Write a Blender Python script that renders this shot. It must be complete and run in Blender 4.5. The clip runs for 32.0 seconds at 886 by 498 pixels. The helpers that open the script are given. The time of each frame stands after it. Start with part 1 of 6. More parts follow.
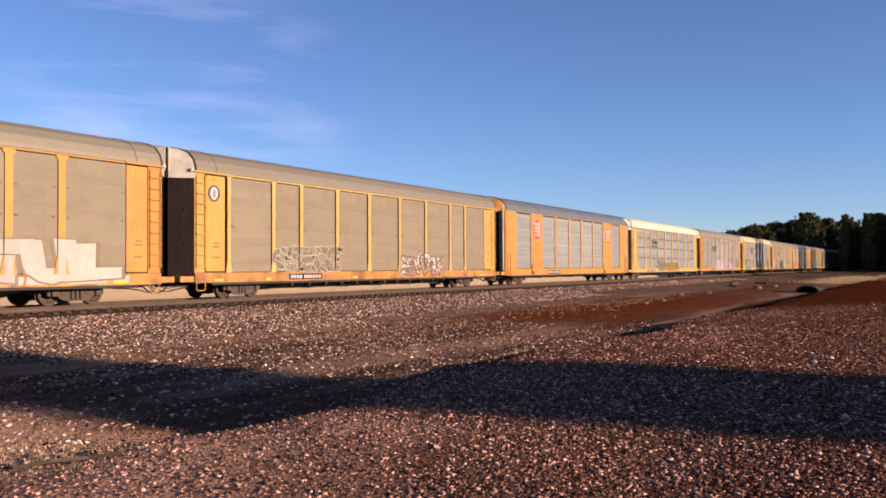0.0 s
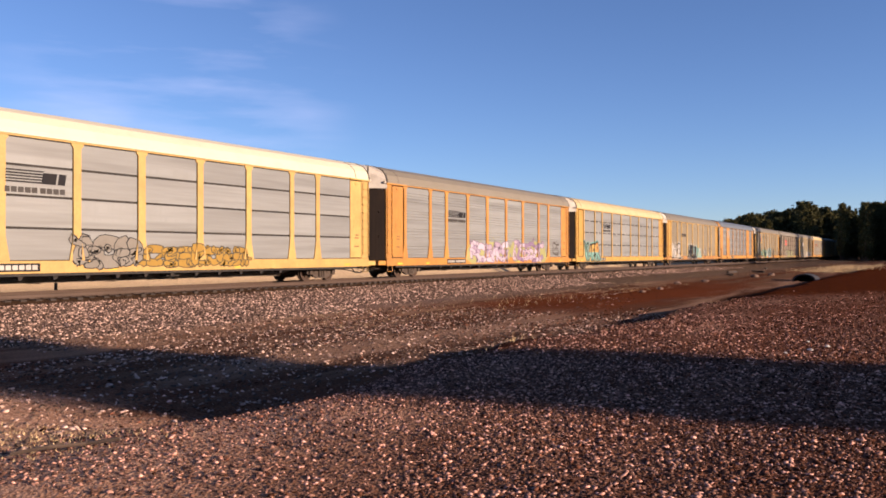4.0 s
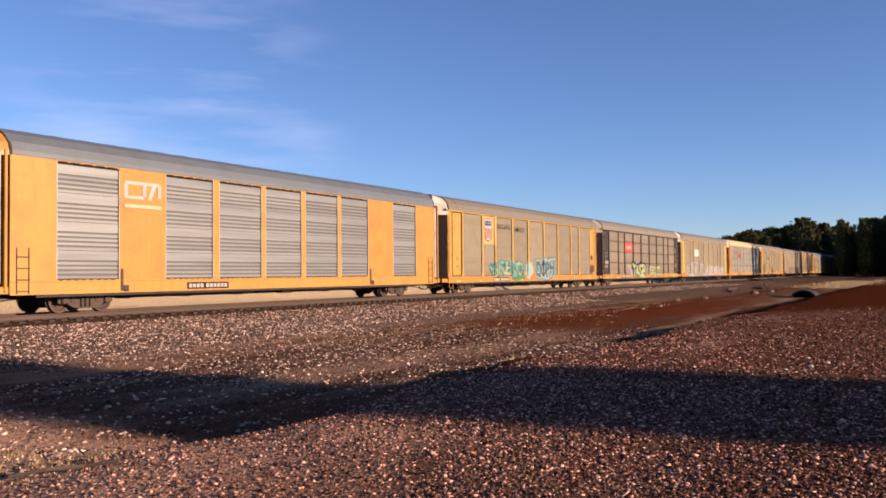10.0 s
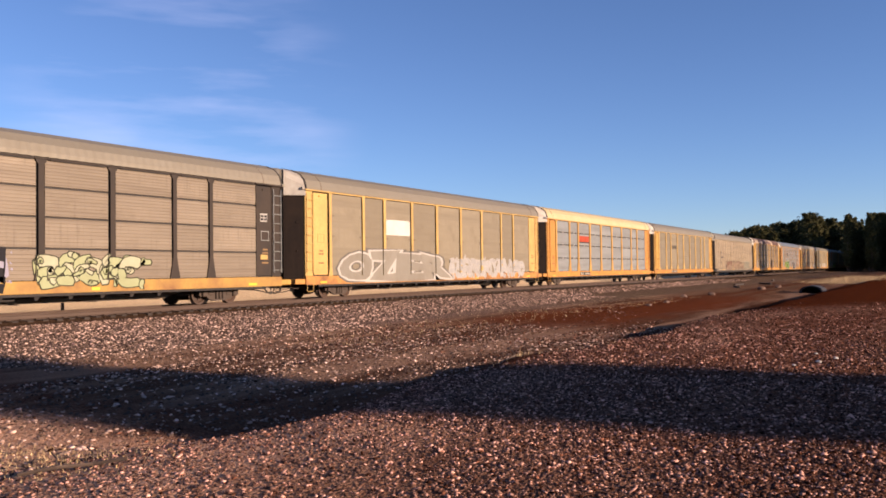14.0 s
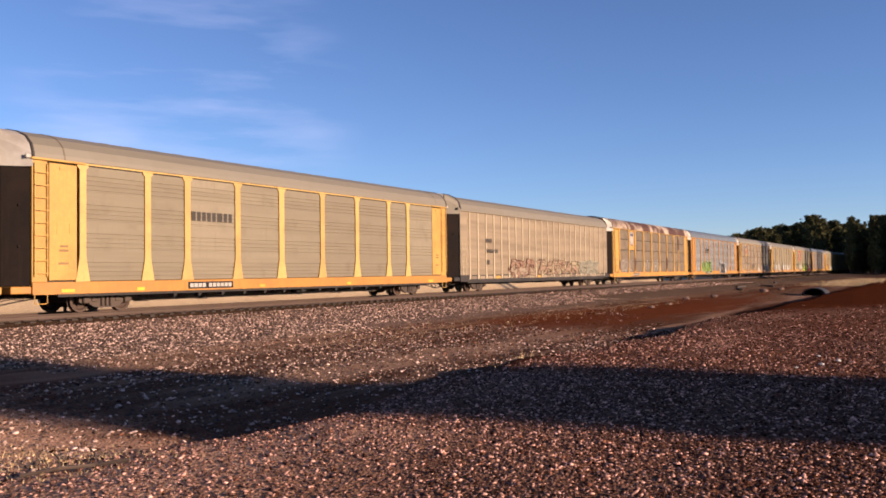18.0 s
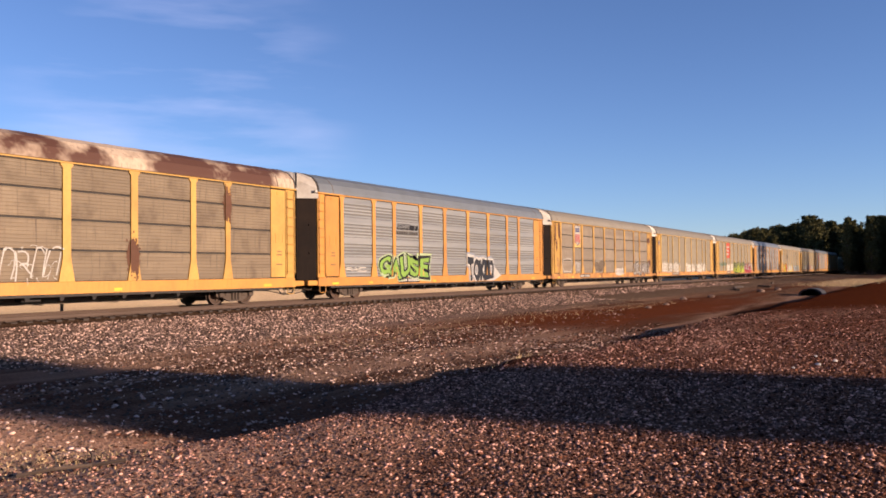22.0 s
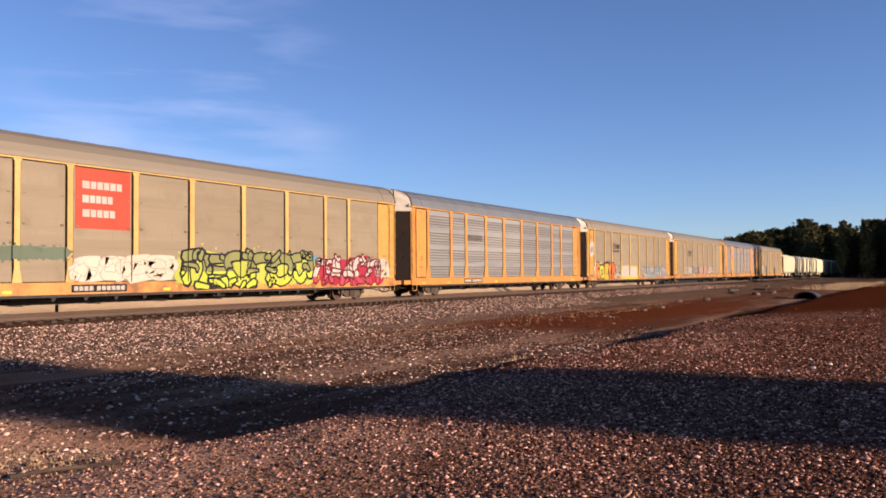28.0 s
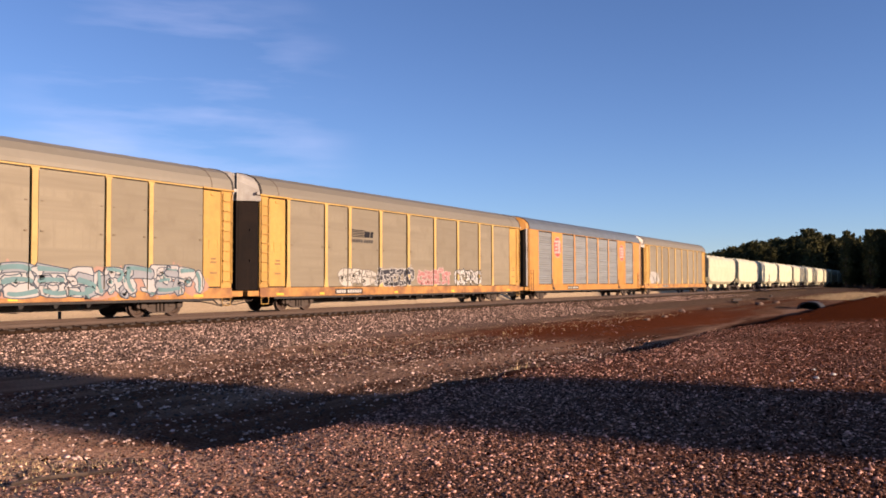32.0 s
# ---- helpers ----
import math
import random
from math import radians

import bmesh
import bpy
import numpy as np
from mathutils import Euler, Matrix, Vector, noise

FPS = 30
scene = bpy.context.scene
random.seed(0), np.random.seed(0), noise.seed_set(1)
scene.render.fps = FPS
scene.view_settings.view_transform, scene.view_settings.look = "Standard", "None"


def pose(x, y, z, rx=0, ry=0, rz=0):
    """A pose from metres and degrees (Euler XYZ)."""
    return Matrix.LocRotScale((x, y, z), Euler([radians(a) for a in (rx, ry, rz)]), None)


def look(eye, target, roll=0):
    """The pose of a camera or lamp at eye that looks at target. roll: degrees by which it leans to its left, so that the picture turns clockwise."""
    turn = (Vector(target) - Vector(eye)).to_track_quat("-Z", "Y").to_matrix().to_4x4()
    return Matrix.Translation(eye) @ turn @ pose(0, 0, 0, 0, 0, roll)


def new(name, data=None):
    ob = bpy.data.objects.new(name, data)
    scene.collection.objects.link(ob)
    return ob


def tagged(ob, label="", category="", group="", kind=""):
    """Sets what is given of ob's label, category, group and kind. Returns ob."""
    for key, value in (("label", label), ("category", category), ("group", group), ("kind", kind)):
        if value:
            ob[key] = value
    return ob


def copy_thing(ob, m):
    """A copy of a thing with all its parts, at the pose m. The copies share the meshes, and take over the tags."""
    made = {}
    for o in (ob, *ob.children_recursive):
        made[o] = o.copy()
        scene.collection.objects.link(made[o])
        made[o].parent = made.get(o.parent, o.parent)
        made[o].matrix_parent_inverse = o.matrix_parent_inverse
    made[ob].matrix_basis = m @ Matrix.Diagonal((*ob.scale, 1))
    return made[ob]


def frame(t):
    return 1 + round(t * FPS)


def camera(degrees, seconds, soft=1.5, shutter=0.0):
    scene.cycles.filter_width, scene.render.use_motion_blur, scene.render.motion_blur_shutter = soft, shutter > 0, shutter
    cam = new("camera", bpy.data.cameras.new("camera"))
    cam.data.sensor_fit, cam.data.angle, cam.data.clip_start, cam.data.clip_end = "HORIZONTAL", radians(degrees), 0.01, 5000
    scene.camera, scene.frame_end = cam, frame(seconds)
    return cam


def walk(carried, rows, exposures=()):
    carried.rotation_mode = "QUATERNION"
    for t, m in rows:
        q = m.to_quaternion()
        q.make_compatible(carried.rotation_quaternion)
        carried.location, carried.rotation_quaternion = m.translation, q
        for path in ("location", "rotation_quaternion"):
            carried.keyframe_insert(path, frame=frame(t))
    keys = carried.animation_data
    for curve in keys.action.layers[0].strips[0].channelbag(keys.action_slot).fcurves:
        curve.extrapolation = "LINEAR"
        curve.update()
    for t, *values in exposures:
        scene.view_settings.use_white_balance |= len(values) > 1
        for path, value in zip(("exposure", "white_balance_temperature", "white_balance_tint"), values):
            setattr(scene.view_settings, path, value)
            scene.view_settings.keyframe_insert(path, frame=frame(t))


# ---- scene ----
import functools
from math import cos, sin, pi

# ---------------------------------------------------------------- camera
# x runs along the track (the train rolls towards -x), y across it, z = 0 is the top of the rail
EYE = (0.0, 0.0, 1.21)
cam = camera(53.36, 32.0, soft=1.75)
TURNS = [
    (0, 91.217, 0.29, -61.141), (0.5, 91.131, 0.426, -61.139), (1, 91.065, 0.229, -61.165), (1.5, 91.01, 0.228, -61.166),
    (2, 90.881, 0.007, -61.205), (2.5, 90.687, 0.069, -61.262), (3, 90.515, 0.074, -61.34), (3.5, 90.38, -0.013, -61.331),
    (5.5, 90.569, 0.765, -61.188), (6, 90.568, 0.579, -61.082), (6.5, 90.674, 0.704, -60.988), (7, 90.847, 0.827, -60.939),
    (7.5, 90.929, 0.871, -60.927), (8, 91.118, 0.828, -61.1), (8.5, 91.3, 0.784, -61.237), (9, 91.424, 0.729, -61.257),
    (9.5, 91.578, 0.477, -61.313), (10, 91.622, 0.503, -61.361), (10.5, 91.636, 0.397, -61.332), (11, 91.657, 0.499, -61.199),
    (11.5, 91.614, 1.157, -61.048), (12, 91.649, 0.958, -61.056), (12.5, 91.626, 1.144, -61.098), (13, 91.561, 0.949, -61.102),
    (13.5, 91.501, 1.001, -60.985), (14, 91.433, 0.757, -60.941), (14.5, 91.382, 0.636, -60.995), (16.5, 91.553, 0.527, -61.016),
    (17, 91.57, 0.675, -61.001), (17.5, 91.563, 0.982, -60.981), (18, 91.548, 0.672, -60.794), (18.5, 91.579, 0.481, -60.762),
    (19, 91.557, 0.639, -60.81), (19.5, 91.596, 0.765, -60.918), (20, 91.571, 0.704, -60.944), (20.5, 91.516, 0.611, -60.966),
    (21, 91.477, 0.653, -60.986), (21.5, 91.501, 0.685, -60.997), (22, 91.555, 0.636, -60.972), (22.5, 91.571, 1.058, -60.878),
    (23, 91.536, 0.831, -60.854), (23.5, 91.545, 0.879, -60.806), (24, 91.545, 0.78, -60.763), (24.5, 91.542, 0.769, -60.812),
    (25, 91.477, 0.647, -60.901), (25.5, 91.458, 0.563, -60.927), (27.5, 91.618, 0.565, -61.152), (28, 91.687, 0.433, -61.239),
    (28.5, 91.797, 0.56, -61.282), (29, 91.936, 0.578, -61.311), (29.5, 91.926, 0.732, -61.157), (30, 91.923, 0.404, -61.007),
    (30.5, 91.947, 0.033, -60.997), (31, 91.992, 0.16, -61.026), (31.5, 92.17, 0.11, -61.063), (32, 92.236, 0.212, -61.058),
]
walk(cam, [(t, pose(*EYE, rx, ry, rz)) for t, rx, ry, rz in TURNS], [(0.0, 0.85, 6500, 28), (32.0, 0.85, 6500, 28)])

# ---------------------------------------------------------------- light
SUN_UP, SUN_X = 11.5, 0.07            # elevation, and how far the sun stands towards +x of straight across the track
SUN_WAY = Vector((SUN_X * cos(radians(SUN_UP)), -cos(radians(SUN_UP)), sin(radians(SUN_UP)))).normalized()
world = bpy.data.worlds.new("sky")
scene.world = world
world.use_nodes = True
wt = world.node_tree
sky = wt.nodes.new("ShaderNodeTexSky")
sky.sky_type, sky.sun_disc = "NISHITA", False
sky.sun_elevation, sky.sun_rotation = radians(SUN_UP), math.atan2(SUN_X, -1.0)
sky.altitude, sky.air_density, sky.dust_density, sky.ozone_density = 2100, 1.0, 0.15, 4.0
coord = wt.nodes.new("ShaderNodeTexCoord")
spread = wt.nodes.new("ShaderNodeMapping")
spread.inputs["Scale"].default_value = (1.2, 2.2, 11.0)
spread.inputs["Rotation"].default_value = (0.0, 0.06, 0.5)
spread.inputs["Location"].default_value = (0.0, 0.0, 0.6)
wisp = wt.nodes.new("ShaderNodeTexNoise")
wisp.inputs["Scale"].default_value, wisp.inputs["Detail"].default_value = 2.3, 7.0
thin = wt.nodes.new("ShaderNodeMapRange")
thin.inputs["From Min"].default_value, thin.inputs["From Max"].default_value, thin.inputs["To Max"].default_value = 0.46, 0.80, 0.34
cirrus = wt.nodes.new("ShaderNodeMixRGB")
cirrus.inputs[2].default_value = (6.2, 6.6, 8.2, 1.0)
wt.links.new(coord.outputs["Generated"], spread.inputs[0])
wt.links.new(spread.outputs[0], wisp.inputs["Vector"])
wt.links.new(wisp.outputs["Fac"], thin.inputs["Value"])
toward = wt.nodes.new("ShaderNodeVectorMath")
toward.operation = "DOT_PRODUCT"
toward.inputs[1].default_value = Vector((cos(radians(45.5)), sin(radians(45.5)), math.tan(radians(9.6)))).normalized()
patch = wt.nodes.new("ShaderNodeMapRange")
patch.interpolation_type = "SMOOTHSTEP"
patch.inputs["From Min"].default_value, patch.inputs["From Max"].default_value = 0.978, 0.9985
veil = wt.nodes.new("ShaderNodeMath")
veil.operation = "MULTIPLY"
wt.links.new(coord.outputs["Generated"], toward.inputs[0])
wt.links.new(toward.outputs["Value"], patch.inputs["Value"])
wt.links.new(patch.outputs[0], veil.inputs[0])
wt.links.new(thin.outputs[0], veil.inputs[1])
wt.links.new(veil.outputs[0], cirrus.inputs[0])
wt.links.new(sky.outputs[0], cirrus.inputs[1])
wt.links.new(cirrus.outputs[0], wt.nodes["Background"].inputs[0])
wt.nodes["Background"].inputs[1].default_value = 0.09
lamp = bpy.data.lights.new("sun", "SUN")
lamp.energy, lamp.angle, lamp.color = 5.0, radians(0.53), (1.0, 0.80, 0.54)
sun = new("sun", lamp)
sun.matrix_world = look(SUN_WAY * 90, (0, 0, 0))


# ---------------------------------------------------------------- materials
def painted(name, colour, rough=0.6, metal=0.0, vary=0.22, grain=9.0, dirt=(0.10, 0.075, 0.05), dirty=0.35, streak=0.5, bump=0.12, island=False, own=0.10, bands=0.0, cut=(0.42, 0.75), sheen=0.5):
    """A worn surface: base colour, fine grain, blotches of dirt and vertical streaks; own: how far each piece differs."""
    m = bpy.data.materials.new(name)
    m.use_nodes = True
    t = m.node_tree
    b = t.nodes["Principled BSDF"]
    b.inputs["Metallic"].default_value = metal
    b.inputs["Specular IOR Level"].default_value = sheen

    def node(kind, **values):
        n = t.nodes.new(kind)
        for key, v in values.items():
            n.inputs[key.replace("_", " ")].default_value = v
        return n
    co = t.nodes.new("ShaderNodeTexCoord")
    info = t.nodes.new("ShaderNodeNewGeometry" if island else "ShaderNodeObjectInfo")
    rand = info.outputs["Random Per Island" if island else "Random"]
    shift = t.nodes.new("ShaderNodeVectorMath")
    shift.operation = "MULTIPLY_ADD"
    shift.inputs[1].default_value = (1, 1, 1)
    t.links.new(co.outputs["Object"], shift.inputs[0])
    if not island:
        t.links.new(rand, shift.inputs[2])
    fine = node("ShaderNodeTexNoise", Scale=grain, Detail=6.0, Roughness=0.65)
    big = node("ShaderNodeTexNoise", Scale=min(grain * 0.09, 0.9), Detail=4.0, Roughness=0.6)
    stretch = node("ShaderNodeMapping", Scale=(5.0, 5.0, 0.28))
    run = node("ShaderNodeTexNoise", Scale=1.6, Detail=5.0, Roughness=0.7)
    t.links.new(shift.outputs[0], fine.inputs["Vector"])
    t.links.new(shift.outputs[0], big.inputs["Vector"])
    t.links.new(shift.outputs[0], stretch.inputs[0])
    t.links.new(stretch.outputs[0], run.inputs["Vector"])
    light = node("ShaderNodeMapRange", To_Min=1 - vary, To_Max=1 + vary)
    t.links.new(fine.outputs["Fac"], light.inputs["Value"])
    mine = node("ShaderNodeMapRange", To_Min=1 - own, To_Max=1 + own * (3.6 if island else 1.0))
    if island:
        few = t.nodes.new("ShaderNodeMath")
        few.operation = "POWER"
        few.inputs[1].default_value = 4.0
        t.links.new(rand, few.inputs[0])
        rand = few.outputs[0]
    t.links.new(rand, mine.inputs["Value"])
    both = t.nodes.new("ShaderNodeMath")
    both.operation = "MULTIPLY"
    t.links.new(light.outputs[0], both.inputs[0])
    t.links.new(mine.outputs[0], both.inputs[1])
    tone = t.nodes.new("ShaderNodeVectorMath")
    tone.operation = "SCALE"
    tone.inputs[0].default_value = colour
    t.links.new(both.outputs[0], tone.inputs["Scale"])
    blot = node("ShaderNodeMapRange", From_Min=cut[0], From_Max=cut[1], To_Max=dirty)
    t.links.new(big.outputs["Fac"], blot.inputs["Value"])
    runs = node("ShaderNodeMapRange", From_Min=0.50, From_Max=0.78, To_Max=streak)
    t.links.new(run.outputs["Fac"], runs.inputs["Value"])
    if bands:
        flat = node("ShaderNodeMapping", Scale=(0.10, 1.0, 2.3))
        band = node("ShaderNodeTexNoise", Scale=1.0, Detail=4.0, Roughness=0.6)
        t.links.new(shift.outputs[0], flat.inputs[0])
        t.links.new(flat.outputs[0], band.inputs["Vector"])
        lines = node("ShaderNodeMapRange", From_Min=0.40, From_Max=0.66, To_Max=bands)
        t.links.new(band.outputs["Fac"], lines.inputs["Value"])
        more = t.nodes.new("ShaderNodeMath")
        more.operation = "MAXIMUM"
        t.links.new(runs.outputs[0], more.inputs[0])
        t.links.new(lines.outputs[0], more.inputs[1])
        runs = more
    most = t.nodes.new("ShaderNodeMath")
    most.operation = "MAXIMUM"
    t.links.new(blot.outputs[0], most.inputs[0])
    t.links.new(runs.outputs[0], most.inputs[1])
    mix = t.nodes.new("ShaderNodeMixRGB")
    mix.inputs[2].default_value = (*dirt, 1)
    t.links.new(most.outputs[0], mix.inputs[0])
    t.links.new(tone.outputs[0], mix.inputs[1])
    t.links.new(mix.outputs[0], b.inputs["Base Color"])
    gloss = node("ShaderNodeMapRange", To_Min=max(rough - 0.12, 0.05), To_Max=min(rough + 0.15, 1.0))
    t.links.new(big.outputs["Fac"], gloss.inputs["Value"])
    t.links.new(gloss.outputs[0], b.inputs["Roughness"])
    if bump:
        bp = node("ShaderNodeBump", Strength=bump, Distance=0.02)
        t.links.new(fine.outputs["Fac"], bp.inputs["Height"])
        t.links.new(bp.outputs[0], b.inputs["Normal"])
    return m


RUST = (0.16, 0.06, 0.025)
YELLOW = painted("yellow_paint", (0.425, 0.246, 0.050), 0.5, dirt=(0.235, 0.098, 0.020), dirty=0.5, streak=0.35)
ORANGE = painted("orange_paint", (0.440, 0.205, 0.037), 0.45, dirt=(0.190, 0.075, 0.022), dirty=0.45, streak=0.40, vary=0.12)
SILL = painted("rust_stained_sill_paint", (0.41, 0.195, 0.042), 0.6, dirt=(0.15, 0.058, 0.022), dirty=0.85, streak=0.7, vary=0.25, cut=(0.42, 0.62))
GOLD = painted("pale_yellow_paint", (0.465, 0.298, 0.088), 0.5, dirt=(0.190, 0.112, 0.036), dirty=0.45, streak=0.4)
RUSTY = painted("rusty_yellow_paint", (0.375, 0.217, 0.042), 0.6, dirt=RUST, dirty=0.9, streak=0.7)
TAN = painted("dusty_steel_panel", (0.205, 0.172, 0.114), 0.62, 0.12, 0.08, 34, (0.112, 0.086, 0.055), 0.45, 0.5, bands=0.42, cut=(0.45, 0.70))
SILVER = painted("bright_galvanised_panel", (0.262, 0.264, 0.248), 0.48, 0.3, 0.05, 40, (0.105, 0.115, 0.125), 0.15, 0.25, bands=0.55)
PALE = painted("pale_grey_panel", (0.226, 0.236, 0.228), 0.55, 0.15, 0.08, 40, (0.120, 0.120, 0.112), 0.25, 0.35, bands=0.62)
BROWN = painted("brown_weathered_panel", (0.185, 0.140, 0.088), 0.6, 0.12, 0.12, 34, (0.052, 0.034, 0.021), 0.6, 1.0, bands=0.42, cut=(0.42, 0.68))
SLATE = painted("brown_grey_weathered_panel", (0.222, 0.180, 0.128), 0.6, 0.12, 0.10, 34, (0.085, 0.062, 0.043), 0.35, 0.7, bands=0.5, cut=(0.42, 0.68))
BLACK = painted("black_paint", (0.030, 0.023, 0.018), 0.65, dirt=(0.07, 0.048, 0.033), dirty=0.5, streak=0.4, sheen=0.25)
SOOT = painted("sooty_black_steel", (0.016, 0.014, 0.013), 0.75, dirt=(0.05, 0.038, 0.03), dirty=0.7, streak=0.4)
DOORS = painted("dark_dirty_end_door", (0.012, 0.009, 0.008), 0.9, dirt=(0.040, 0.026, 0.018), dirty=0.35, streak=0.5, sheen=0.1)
ROOF = painted("dusty_roof_steel", (0.195, 0.173, 0.130), 0.6, 0.2, 0.06, 30, (0.130, 0.109, 0.075), 0.3, 0.2, bands=0.3)
ROOF_GREY = painted("grey_roof_steel", (0.133, 0.151, 0.161), 0.5, 0.3, 0.10, 14, (0.075, 0.085, 0.090), 0.4, 0.25)
ROOF_WHITE = painted("cream_roof_paint", (0.560, 0.515, 0.375), 0.5, 0.0, 0.06, 10, (0.40, 0.34, 0.22), 0.25, 0.12)
ROOF_GOLD = painted("faded_golden_roof_paint", (0.47, 0.37, 0.19), 0.5, 0.0, 0.06, 10, (0.33, 0.24, 0.11), 0.3, 0.15)
BRIGHT = painted("bright_white_galvanised_panel", (0.262, 0.266, 0.246), 0.48, 0.2, 0.05, 40, (0.16, 0.175, 0.18), 0.15, 0.2, bands=0.4)
ROOF_RUST = painted("peeling_rusty_roof", (0.40, 0.31, 0.22), 0.7, 0.1, 0.25, 6, (0.07, 0.026, 0.014), 1.0, 0.9, 0.3, cut=(0.40, 0.56))
CAP = painted("galvanised_roof_cap", (0.40, 0.375, 0.325), 0.5, 0.1, 0.10, 9, (0.16, 0.13, 0.10), 0.6, 0.5, cut=(0.42, 0.66))
GROOVE = painted("dark_groove_floor", (0.098, 0.095, 0.088), 0.8, 0.0, 0.2, 20, (0.12, 0.11, 0.10), 0.5, 0.5)
GEAR = painted("dusty_underframe_steel", (0.125, 0.092, 0.064), 0.8, 0.0, 0.2, 12, (0.05, 0.038, 0.03), 0.5, 0.4)
DUST = painted("dust_coloured_sheet", (0.268, 0.208, 0.132), 0.62, 0.08, 0.07, 40, (0.140, 0.100, 0.060), 0.2, 0.30, bands=0.75)
CHALK = painted("chalky_worn_post_paint", (0.43, 0.355, 0.235), 0.6, 0.0, 0.10, 14, (0.25, 0.18, 0.11), 0.3, 0.3)
WHITE = painted("white_paint", (0.524, 0.497, 0.444), 0.5, dirt=(0.269, 0.222, 0.161), dirty=0.3, streak=0.2, vary=0.08)
CREAM = painted("white_hopper_paint", (0.538, 0.503, 0.342), 0.5, dirt=(0.302, 0.237, 0.119), dirty=0.35, streak=0.35, vary=0.06)
RED = painted("red_sign_paint", (0.55, 0.055, 0.035), 0.5, dirt=(0.25, 0.05, 0.03), dirty=0.3, streak=0.2, vary=0.1)
RUNNING = painted("rusty_running_gear", (0.062, 0.042, 0.030), 0.75, 0.1, 0.3, 12, (0.04, 0.03, 0.024), 0.7, 0.4)
WHEEL = painted("brown_wheel_steel", (0.075, 0.044, 0.029), 0.55, 0.3, 0.25, 10, (0.03, 0.022, 0.018), 0.5, 0.2)
RAIL = painted("rusty_rail_steel", (0.075, 0.045, 0.03), 0.65, 0.2, 0.15, 16, (0.05, 0.032, 0.022), 0.5, 0.0)
TIE = painted("weathered_tie_wood", (0.042, 0.029, 0.021), 0.9, 0.0, 0.35, 14, (0.022, 0.017, 0.013), 0.6, 0.3, 0.4, own=0.2)
STONE = painted("crushed_stone", (0.275, 0.152, 0.116), 0.85, 0.0, 0.25, 30, (0.11, 0.042, 0.027), 0.3, 0.0, 0.3, True, 0.66, sheen=0.0)
CINDER = painted("dark_red_cinder_stone", (0.105, 0.043, 0.026), 0.9, 0.0, 0.3, 30, (0.040, 0.015, 0.008), 0.3, 0.0, 0.3, True, 0.7, sheen=0.0)
BALLAST = painted("grey_ballast_stone", (0.285, 0.196, 0.156), 0.85, 0.0, 0.25, 26, (0.080, 0.046, 0.032), 0.3, 0.0, 0.3, True, 0.7, sheen=0.0)
ROCKY = painted("brown_rock", (0.16, 0.095, 0.065), 0.85, 0.0, 0.3, 8, (0.06, 0.035, 0.025), 0.6, 0.0, 0.4)
BARK = painted("pine_bark", (0.10, 0.065, 0.045), 0.9, 0.0, 0.4, 8, (0.04, 0.03, 0.022), 0.6, 0.3, 0.5)
NEEDLES = painted("pine_needles", (0.078, 0.074, 0.028), 0.8, 0.0, 0.3, 3, (0.028, 0.024, 0.010), 0.6, 0.0, 0.0, True, 0.3, sheen=0.1)
STRAW = painted("dry_straw_grass", (0.48, 0.345, 0.18), 0.8, 0.0, 0.3, 6, (0.2, 0.13, 0.07), 0.5, 0.0, 0.0, True, 0.25)
STENCIL = painted("faded_brown_stencil", (0.21, 0.115, 0.035), 0.6)
REFLECTOR = painted("yellow_reflective_strip", (0.62, 0.41, 0.03), 0.4, vary=0.1)
RUBBER = painted("black_rubber", (0.015, 0.015, 0.016), 0.7, dirt=(0.05, 0.04, 0.03), dirty=0.4, streak=0.1)

SPRAY = {}


def spray(r, g, b):
    """Sprayed paint of a colour, made once."""
    key = (r, g, b)
    if key not in SPRAY:
        r, g, b = r * 0.62, g * 0.62, b * 0.62
        SPRAY[key] = painted("spray_paint", (r, g, b), 0.6, 0, 0.08, 12, (r * 0.6 + 0.012, g * 0.55 + 0.009, b * 0.5 + 0.006), 0.55, 0.4, 0.05, sheen=0.15)
    return SPRAY[key]


